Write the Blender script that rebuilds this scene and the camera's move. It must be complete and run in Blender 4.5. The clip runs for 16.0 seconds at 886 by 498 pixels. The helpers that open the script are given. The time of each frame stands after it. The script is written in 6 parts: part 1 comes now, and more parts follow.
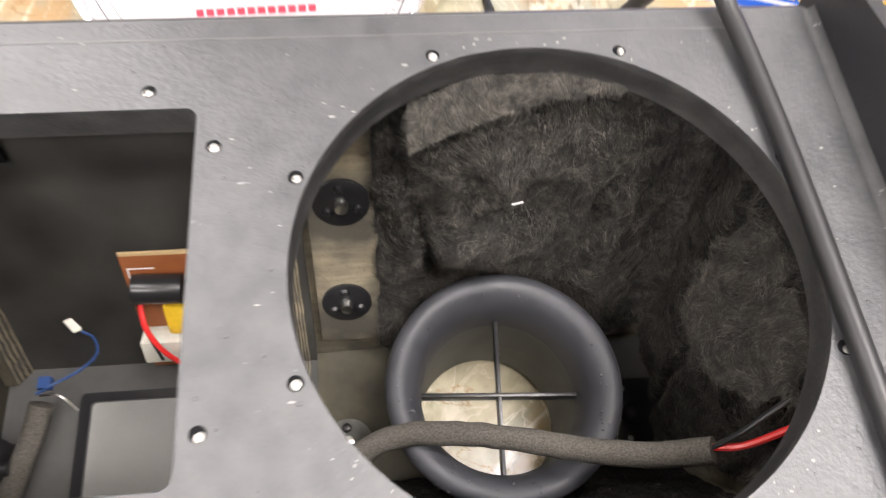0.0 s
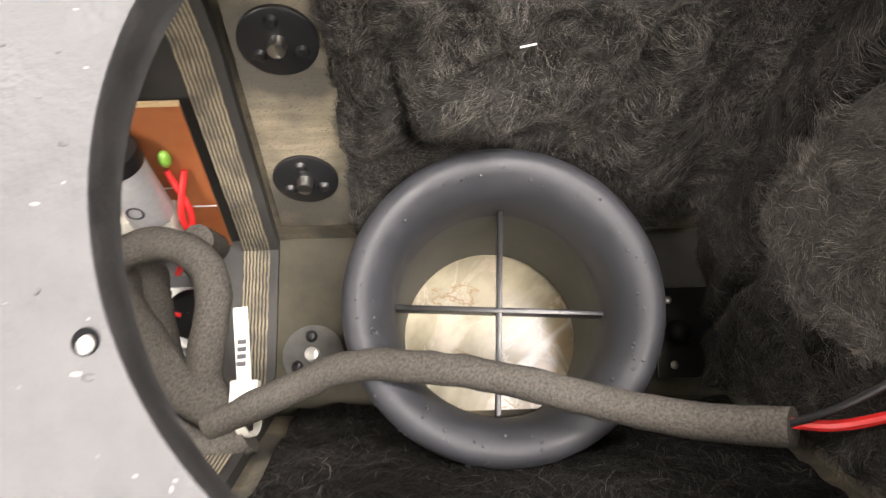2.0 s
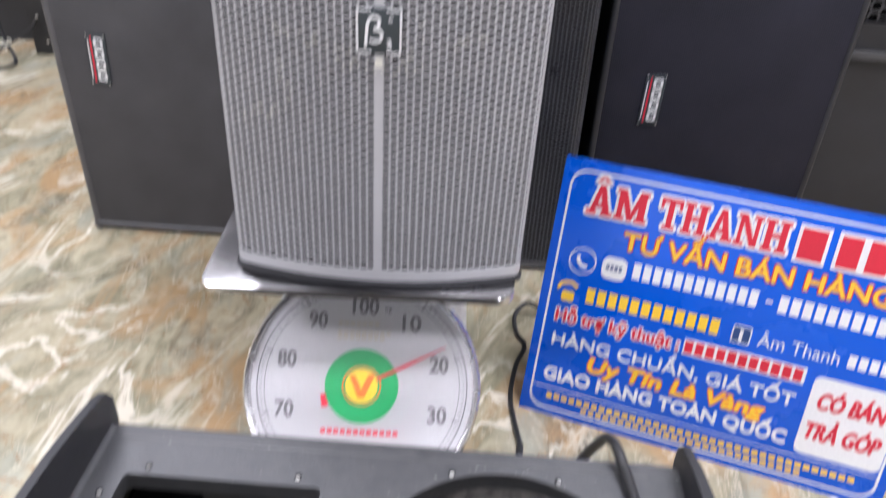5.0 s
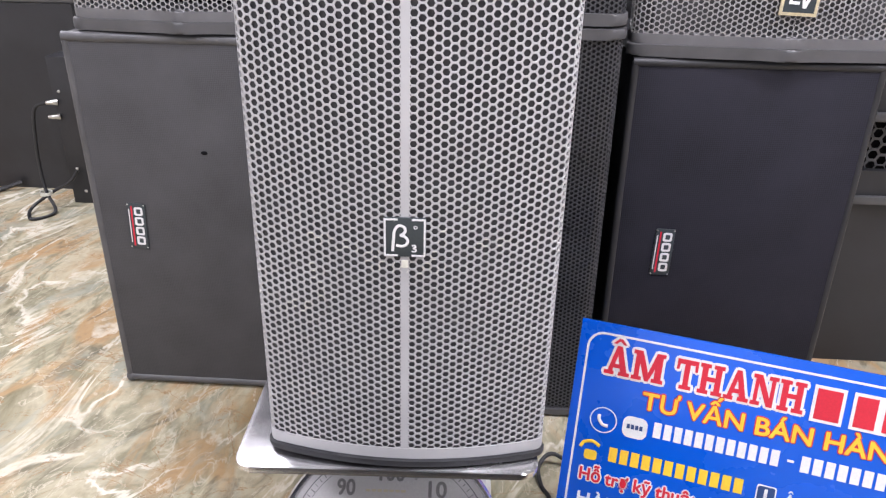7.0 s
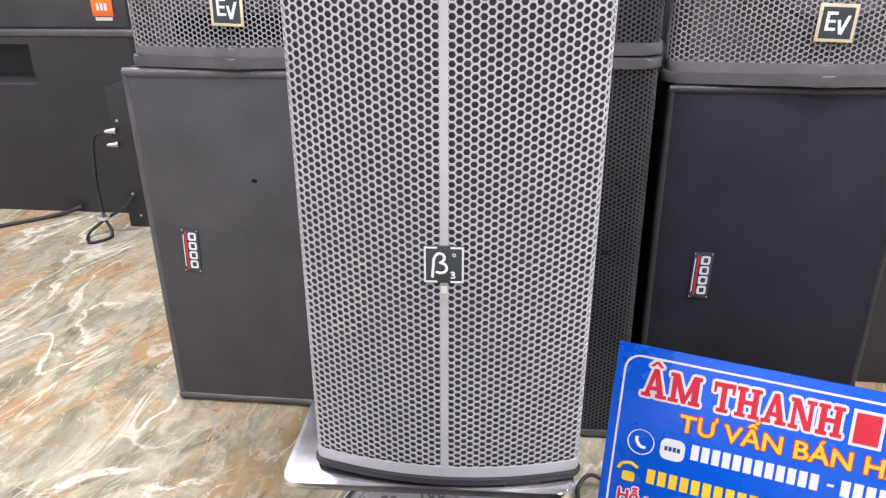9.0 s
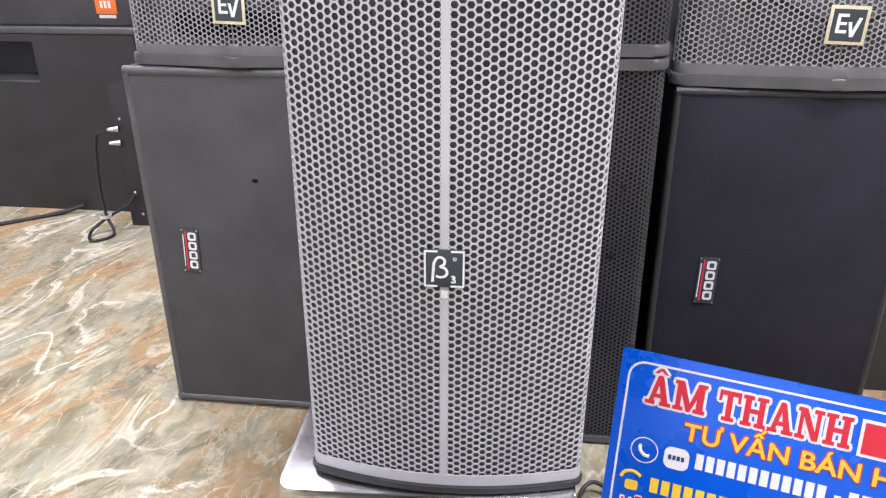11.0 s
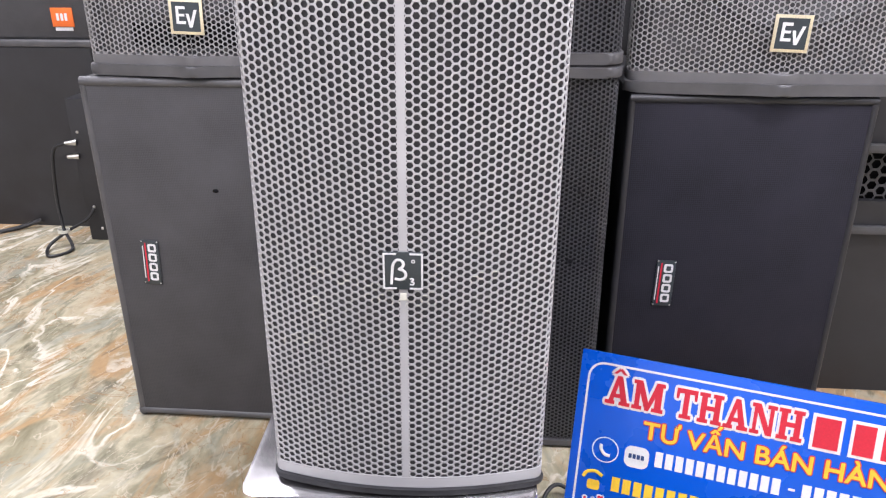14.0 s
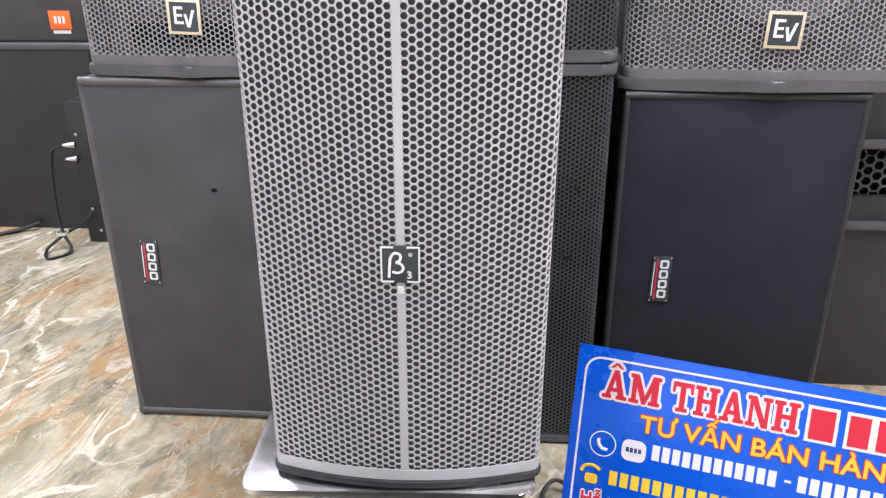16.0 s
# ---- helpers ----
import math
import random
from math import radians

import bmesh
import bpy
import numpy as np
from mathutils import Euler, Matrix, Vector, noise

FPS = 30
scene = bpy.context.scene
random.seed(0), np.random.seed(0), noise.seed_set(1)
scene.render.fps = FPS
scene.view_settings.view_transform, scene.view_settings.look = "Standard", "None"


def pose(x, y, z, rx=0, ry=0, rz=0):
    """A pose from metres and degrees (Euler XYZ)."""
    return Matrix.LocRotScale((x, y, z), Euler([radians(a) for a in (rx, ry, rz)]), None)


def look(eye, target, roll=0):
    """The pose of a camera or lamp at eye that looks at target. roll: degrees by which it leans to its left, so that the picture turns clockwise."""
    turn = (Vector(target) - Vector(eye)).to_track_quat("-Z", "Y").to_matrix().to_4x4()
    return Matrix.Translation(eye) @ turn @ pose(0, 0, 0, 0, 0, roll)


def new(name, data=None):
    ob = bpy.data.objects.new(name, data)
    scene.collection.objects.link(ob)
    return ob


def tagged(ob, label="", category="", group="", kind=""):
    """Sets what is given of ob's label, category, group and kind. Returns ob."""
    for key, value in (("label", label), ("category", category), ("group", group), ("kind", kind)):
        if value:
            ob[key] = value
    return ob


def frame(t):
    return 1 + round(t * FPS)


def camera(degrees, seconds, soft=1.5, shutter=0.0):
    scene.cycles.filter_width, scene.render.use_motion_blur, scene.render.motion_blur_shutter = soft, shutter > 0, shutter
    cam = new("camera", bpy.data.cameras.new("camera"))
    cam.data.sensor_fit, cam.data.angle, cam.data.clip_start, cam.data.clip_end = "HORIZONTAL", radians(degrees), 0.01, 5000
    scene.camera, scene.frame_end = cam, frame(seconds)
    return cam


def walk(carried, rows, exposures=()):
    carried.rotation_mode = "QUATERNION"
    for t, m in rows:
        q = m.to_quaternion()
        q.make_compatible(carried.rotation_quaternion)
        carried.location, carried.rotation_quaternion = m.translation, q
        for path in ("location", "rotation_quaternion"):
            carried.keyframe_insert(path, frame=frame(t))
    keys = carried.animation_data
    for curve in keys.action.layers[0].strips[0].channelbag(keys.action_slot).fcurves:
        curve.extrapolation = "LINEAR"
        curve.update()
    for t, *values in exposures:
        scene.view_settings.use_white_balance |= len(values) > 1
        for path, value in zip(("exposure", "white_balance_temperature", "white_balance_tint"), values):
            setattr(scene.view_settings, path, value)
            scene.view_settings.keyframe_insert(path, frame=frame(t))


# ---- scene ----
cam = camera(61.0, 16.0, soft=1.2, shutter=0.65)
PATH = [
    (0, (-0.097, -0.158, 0.7), (0.088, 0.706, -1.094), 8.0),
    (0.5, (-0.06, -0.108, 0.64), (0.086, 0.602, -1.224), 7.1),
    (1, (-0.042, -0.096, 0.586), (0.066, 0.511, -1.317), 6.6),
    (1.5, (-0.032, -0.083, 0.551), (0.025, 0.466, -1.371), 2.6),
    (2, (-0.038, -0.089, 0.559), (-0.027, 0.434, -1.371), -0.5),
    (2.5, (-0.05, -0.14, 0.647), (-0.038, 0.5, -1.248), 1.8),
    (3, (-0.053, -0.218, 0.729), (-0.043, 0.605, -1.093), 2.0),
    (3.5, (-0.056, -0.282, 0.779), (-0.069, 0.713, -0.955), 1.6),
    (4, (-0.072, -0.33, 0.848), (-0.112, 0.87, -0.751), 2.5),
    (4.5, (-0.072, -0.386, 0.93), (-0.128, 1.088, -0.42), 3.5),
    (5, (-0.061, -0.401, 0.993), (-0.115, 1.266, -0.11), 3.0),
    (5.2, (-0.055, -0.403, 1.016), (-0.116, 1.316, -0.004), 2.5),
    (7.5, (-0.072, -0.403, 1.11), (-0.207, 1.405, 0.264), 0.3),
    (8, (-0.065, -0.438, 1.118), (-0.232, 1.373, 0.287), -0.2),
    (8.5, (-0.058, -0.455, 1.124), (-0.258, 1.359, 0.305), -0.5),
    (9, (-0.061, -0.438, 1.13), (-0.295, 1.377, 0.321), -0.8),
    (11.5, (-0.059, -0.417, 1.124), (-0.304, 1.398, 0.319), -0.4),
    (12, (-0.059, -0.42, 1.125), (-0.291, 1.398, 0.326), -0.5),
    (12.5, (-0.05, -0.44, 1.13), (-0.265, 1.384, 0.339), -0.6),
    (13, (-0.044, -0.449, 1.125), (-0.235, 1.383, 0.344), -0.5),
    (13.5, (-0.046, -0.433, 1.112), (-0.217, 1.402, 0.337), -0.3),
    (14, (-0.047, -0.433, 1.118), (-0.206, 1.404, 0.343), -0.2),
    (14.5, (-0.044, -0.431, 1.119), (-0.198, 1.406, 0.343), -0.2),
    (15, (-0.048, -0.435, 1.115), (-0.201, 1.402, 0.338), -0.3),
    (15.5, (-0.044, -0.436, 1.114), (-0.197, 1.402, 0.34), -0.4),
    (16, (-0.044, -0.446, 1.111), (-0.199, 1.394, 0.343), -0.5),
]
EXPO = [(0, 1.15, 6500, 15), (0.5, 1.22, 6600, 15), (1.0, 1.45, 6700, 15), (1.5, 1.55, 6700, 15), (2.0, 1.56, 6700, 15), (2.5, 1.52, 6600, 15), (3.0, 1.45, 6500, 15),
        (3.5, 1.06, 6400, 15), (4.0, 0.8, 6300, 15), (4.5, 0.45, 5850, 14), (5.0, 0.3, 5750, 18), (7.5, 0.5, 5850, 20), (16, 0.52, 5850, 20)]
walk(cam, [(t, look(e, g, r)) for t, e, g, r in PATH], EXPO)

# ---- light ----
world = bpy.data.worlds.new("world")
scene.world = world
world.use_nodes = True
world.node_tree.nodes["Background"].inputs[0].default_value = (0.8, 0.88, 1.0, 1)
world.node_tree.nodes["Background"].inputs[1].default_value = 0.15

ROOM = (-3.6, 3.2, -3.4, 3.3, 3.0)


def ceiling_lamp(x, y, sx, sy, watts, colour=(1.0, 0.97, 0.93)):
    data = bpy.data.lights.new("ceiling_lamp", "AREA")
    data.shape, data.size, data.size_y = "RECTANGLE", sx, sy
    data.energy, data.color = watts, colour
    ob = new("ceiling_lamp", data)
    ob.matrix_basis = pose(x, y, ROOM[4] - 0.06)


for lx, ly, watts in ((-1.8, -1.7, 46), (0.6, -0.75, 42), (2.3, -1.6, 8), (-1.7, 0.1, 24), (0.9, 0.28, 40), (2.5, 0.1, 22), (-1.7, 2.0, 58), (0.5, 2.2, 24), (2.5, 2.6, 12)):
    ceiling_lamp(lx, ly, 1.2, 0.3, watts)
# soft light added behind the camera, for daylight from an assumed shop front
front = bpy.data.lights.new("assumed_front_daylight", "AREA")
front.shape, front.size, front.size_y, front.energy, front.color = "RECTANGLE", 4.0, 2.2, 20, (0.9, 0.95, 1.0)
new("assumed_front_daylight", front).matrix_basis = look((-1.3, -3.3, 1.6), (-1.0, 0, 1.2))


# ---- materials ----
class Nodes:
    """Small wrapper to build a node material line by line."""

    def __init__(self, name):
        self.m = bpy.data.materials.new(name)
        self.m.use_nodes = True
        self.t = self.m.node_tree
        self.b = self.t.nodes["Principled BSDF"]
        self.co = self.t.nodes.new("ShaderNodeTexCoord").outputs["Object"]

    def add(self, kind, **values):
        n = self.t.nodes.new(kind)
        for k, v in values.items():
            n.inputs[k].default_value = v
        return n

    def link(self, a, b):
        self.t.links.new(a, b)

    def mapped(self, scale=(1, 1, 1), turn=(0, 0, 0)):
        n = self.add("ShaderNodeMapping")
        n.inputs["Scale"].default_value = scale
        n.inputs["Rotation"].default_value = turn
        self.link(self.co, n.inputs["Vector"])
        return n.outputs[0]

    def noise(self, scale, detail=4.0, rough=0.55, vector=None, distortion=0.0):
        n = self.add("ShaderNodeTexNoise")
        n.inputs["Scale"].default_value = scale
        n.inputs["Detail"].default_value = detail
        n.inputs["Roughness"].default_value = rough
        n.inputs["Distortion"].default_value = distortion
        self.link(vector or self.co, n.inputs["Vector"])
        return n

    def ramp(self, fac, stops):
        n = self.t.nodes.new("ShaderNodeValToRGB")
        e = n.color_ramp.elements
        while len(e) < len(stops):
            e.new(0.5)
        for el, (p, c) in zip(e, stops):
            el.position = p
            el.color = (*c, 1) if len(c) == 3 else c
        self.link(fac, n.inputs[0])
        return n.outputs[0]

    def mix(self, fac, a, b, blend="MIX"):
        n = self.t.nodes.new("ShaderNodeMix")
        n.data_type, n.blend_type = "RGBA", blend
        for sock, v in ((n.inputs[0], fac), (n.inputs[6], a), (n.inputs[7], b)):
            if hasattr(v, "is_linked"):
                self.link(v, sock)
            else:
                sock.default_value = v if not isinstance(v, tuple) else (*v, 1)[:4]
        return n.outputs[2]

    def bump(self, height, strength=0.3, distance=0.001, normal=None):
        n = self.add("ShaderNodeBump")
        n.inputs["Strength"].default_value = strength
        n.inputs["Distance"].default_value = distance
        self.link(height, n.inputs["Height"])
        if normal:
            self.link(normal, n.inputs["Normal"])
        return n.outputs[0]

    def out(self, colour=None, rough=None, metal=0.0, normal=None, spec=0.5):
        for key, v in (("Base Color", colour), ("Roughness", rough), ("Metallic", metal), ("Normal", normal), ("Specular IOR Level", spec)):
            if v is None:
                continue
            if hasattr(v, "is_linked"):
                self.link(v, self.b.inputs[key])
            else:
                self.b.inputs[key].default_value = (*v, 1) if isinstance(v, tuple) else v
        return self.m


def grey(v, warm=0.0):
    return (v * (1 + warm), v, v * (1 - warm))


def mottled(name, dark, light, rough=0.5, metal=0.0, scale=40, fine=600, bump=0.15, dist=0.0005, spec=0.5, spread=0.1):
    n = Nodes(name)
    big, small = n.noise(scale, 5), n.noise(fine, 3)
    colour = n.mix(n.ramp(big.outputs[0], [(0.3, (0, 0, 0)), (0.7, (1, 1, 1))]), dark, light)
    r = n.ramp(big.outputs[0], [(0.25, grey(max(rough - spread, 0.02))), (0.75, grey(min(rough + spread, 1)))])
    return n.out(colour, r, metal, n.bump(small.outputs[0], bump, dist), spec)


def baffle_paint():
    # black orange-peel paint with dried drips, specks and pale scuffs
    n = Nodes("black_orange_peel_paint")
    peel, lumps = n.noise(260, 2), n.noise(55, 4)
    scuff = n.noise(34, 6, 0.75, n.mapped((1, 2.4, 1)))
    mark = n.ramp(scuff.outputs[0], [(0.66, (0, 0, 0)), (0.71, (1, 1, 1))])
    base = n.mix(n.ramp(lumps.outputs[0], [(0.3, (0, 0, 0)), (0.7, (1, 1, 1))]), (0.042, 0.043, 0.046), (0.066, 0.066, 0.069))
    colour = n.mix(mark, base, (0.24, 0.24, 0.245))
    rough = n.ramp(lumps.outputs[0], [(0.3, grey(0.40)), (0.7, grey(0.55))])
    pits = n.noise(700, 2)
    b1 = n.bump(lumps.outputs[0], 0.35, 0.0016)
    b2 = n.bump(peel.outputs[0], 0.55, 0.0009, b1)
    return n.out(colour, rough, 0, n.bump(pits.outputs[0], 0.3, 0.0003, b2), 0.7)


def inside_wood():
    # plywood dusted with black spray paint
    n = Nodes("overspray_plywood")
    grain = n.noise(90, 5, 0.6, n.mapped((0.25, 1, 2.2)))
    spray, speck = n.noise(14, 3), n.noise(900, 2)
    wood = n.ramp(grain.outputs[0], [(0.3, (0.22, 0.185, 0.125)), (0.7, (0.36, 0.31, 0.215))])
    f = n.ramp(spray.outputs[0], [(0.36, (0.2, 0.2, 0.2)), (0.55, (0.96, 0.96, 0.96))])
    c = n.mix(f, wood, (0.075, 0.070, 0.058))
    c = n.mix(n.ramp(speck.outputs[0], [(0.58, (0, 0, 0)), (0.68, (0.6, 0.6, 0.6))]), c, (0.03, 0.03, 0.03))
    return n.out(c, 0.75, 0, n.bump(grain.outputs[0], 0.3, 0.0008), 0.25)


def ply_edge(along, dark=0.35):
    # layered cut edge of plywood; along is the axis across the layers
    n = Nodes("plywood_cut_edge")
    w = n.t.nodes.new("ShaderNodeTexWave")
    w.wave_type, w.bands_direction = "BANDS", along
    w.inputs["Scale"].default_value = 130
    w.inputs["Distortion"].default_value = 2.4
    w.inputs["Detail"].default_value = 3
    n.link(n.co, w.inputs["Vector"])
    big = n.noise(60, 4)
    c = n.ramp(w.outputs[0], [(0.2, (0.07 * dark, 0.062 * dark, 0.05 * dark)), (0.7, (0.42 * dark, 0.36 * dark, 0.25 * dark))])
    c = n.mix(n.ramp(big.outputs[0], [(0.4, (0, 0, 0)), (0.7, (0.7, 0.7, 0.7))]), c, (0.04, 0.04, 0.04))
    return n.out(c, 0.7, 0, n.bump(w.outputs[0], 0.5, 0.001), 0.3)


def marble():
    n = Nodes("green_beige_marble")
    turned = n.mapped((1, 1, 1), (0, 0, radians(-80)))
    stretched = n.add("ShaderNodeMapping")
    stretched.inputs["Scale"].default_value = (1.2, 2.7, 1.0)
    n.link(turned, stretched.inputs["Vector"])
    v = stretched.outputs[0]
    flow = n.noise(1.8, 8, 0.60, v, 0.75)
    c = n.ramp(flow.outputs[0], [(0.28, (0.15, 0.125, 0.07)), (0.38, (0.28, 0.255, 0.165)), (0.46, (0.46, 0.41, 0.285)), (0.52, (0.27, 0.255, 0.17)), (0.60, (0.50, 0.44, 0.305)), (0.72, (0.36, 0.295, 0.18))])
    rust = n.noise(2.2, 7, 0.58, v, 0.9)
    c = n.mix(n.ramp(rust.outputs[0], [(0.485, (0, 0, 0)), (0.60, (0.85, 0.85, 0.85))]), c, (0.43, 0.275, 0.135))
    slate = n.noise(2.6, 6, 0.6, v, 0.8)
    c = n.mix(n.ramp(slate.outputs[0], [(0.53, (0, 0, 0)), (0.63, (0.7, 0.7, 0.7))]), c, (0.33, 0.34, 0.275))
    brown = n.noise(4.2, 7, 0.60, v, 0.9)
    c = n.mix(n.ramp(brown.outputs[0], [(0.56, (0, 0, 0)), (0.67, (0.8, 0.8, 0.8))]), c, (0.135, 0.12, 0.08))
    # white veins that follow the flow, broad ones and hair lines
    vein = n.noise(1.7, 6, 0.52, v, 1.0)
    keep = n.ramp(n.noise(2.9, 3, 0.5).outputs[0], [(0.40, (0, 0, 0)), (0.55, (1, 1, 1))])
    line = n.ramp(vein.outputs[0], [(0.479, (0, 0, 0)), (0.495, (1, 1, 1)), (0.508, (1, 1, 1)), (0.524, (0, 0, 0))])
    c = n.mix(n.mix(1.0, line, keep, "MULTIPLY"), c, (0.70, 0.65, 0.53))
    fine = n.noise(3.9, 6, 0.56, v, 1.3)
    thin = n.ramp(fine.outputs[0], [(0.488, (0, 0, 0)), (0.5, (0.8, 0.8, 0.8)), (0.512, (0, 0, 0))])
    c = n.mix(thin, c, (0.56, 0.49, 0.37))
    crack = n.noise(3.1, 7, 0.6, n.mapped((1, 1.6, 1), (0, 0, radians(-30))), 1.0)
    hair = n.ramp(crack.outputs[0], [(0.495, (0, 0, 0)), (0.5, (0.85, 0.85, 0.85)), (0.505, (0, 0, 0))])
    c = n.mix(hair, c, (0.30, 0.17, 0.075))
    dirt = n.noise(46, 5)
    c = n.mix(n.ramp(dirt.outputs[0], [(0.5, (0, 0, 0)), (0.75, (0.3, 0.3, 0.3))]), c, (0.17, 0.16, 0.12))
    r = n.ramp(n.noise(6, 4).outputs[0], [(0.3, grey(0.14)), (0.7, grey(0.28))])
    return n.out(c, r, 0, None, 0.45)


def weave(name, dark, light, size=0.0016, spec=0.35):
    n = Nodes(name)
    ck = n.t.nodes.new("ShaderNodeTexChecker")
    ck.inputs["Scale"].default_value = 1 / size
    n.link(n.mapped((1, 1, 1), (0, radians(45), 0)), ck.inputs["Vector"])
    big = n.noise(9, 4)
    c = n.mix(ck.outputs[1], dark, light)
    c = n.mix(n.ramp(big.outputs[0], [(0.3, (0, 0, 0)), (0.8, (0.5, 0.5, 0.5))]), c, tuple(x * 1.6 for x in light))
    return n.out(c, 0.72, 0, n.bump(ck.outputs[1], 0.25, 0.0004), spec)


def random_tone(name, stops, rough=0.8):
    """Each strand has its own tone, and whole tufts are lighter or darker."""
    n = Nodes(name)
    g = n.t.nodes.new("ShaderNodeNewGeometry")
    tuft = n.ramp(n.noise(70, 5, 0.65).outputs[0], [(0.36, (0.5, 0.5, 0.5)), (0.64, (1.25, 1.23, 1.2))])
    c = n.mix(1.0, n.ramp(g.outputs["Random Per Island"], stops), tuft, "MULTIPLY")
    return n.out(c, rough, 0, None, 0.25)


def plain(name, colour, rough=0.5, metal=0.0, spec=0.5, bump=0.06, fine=300):
    n = Nodes(name)
    s = n.noise(fine, 3)
    c = n.mix(n.ramp(s.outputs[0], [(0.3, (0, 0, 0)), (0.7, (1, 1, 1))]), tuple(x * 0.88 for x in colour), colour)
    return n.out(c, rough, metal, n.bump(s.outputs[0], bump, 0.0004), spec)


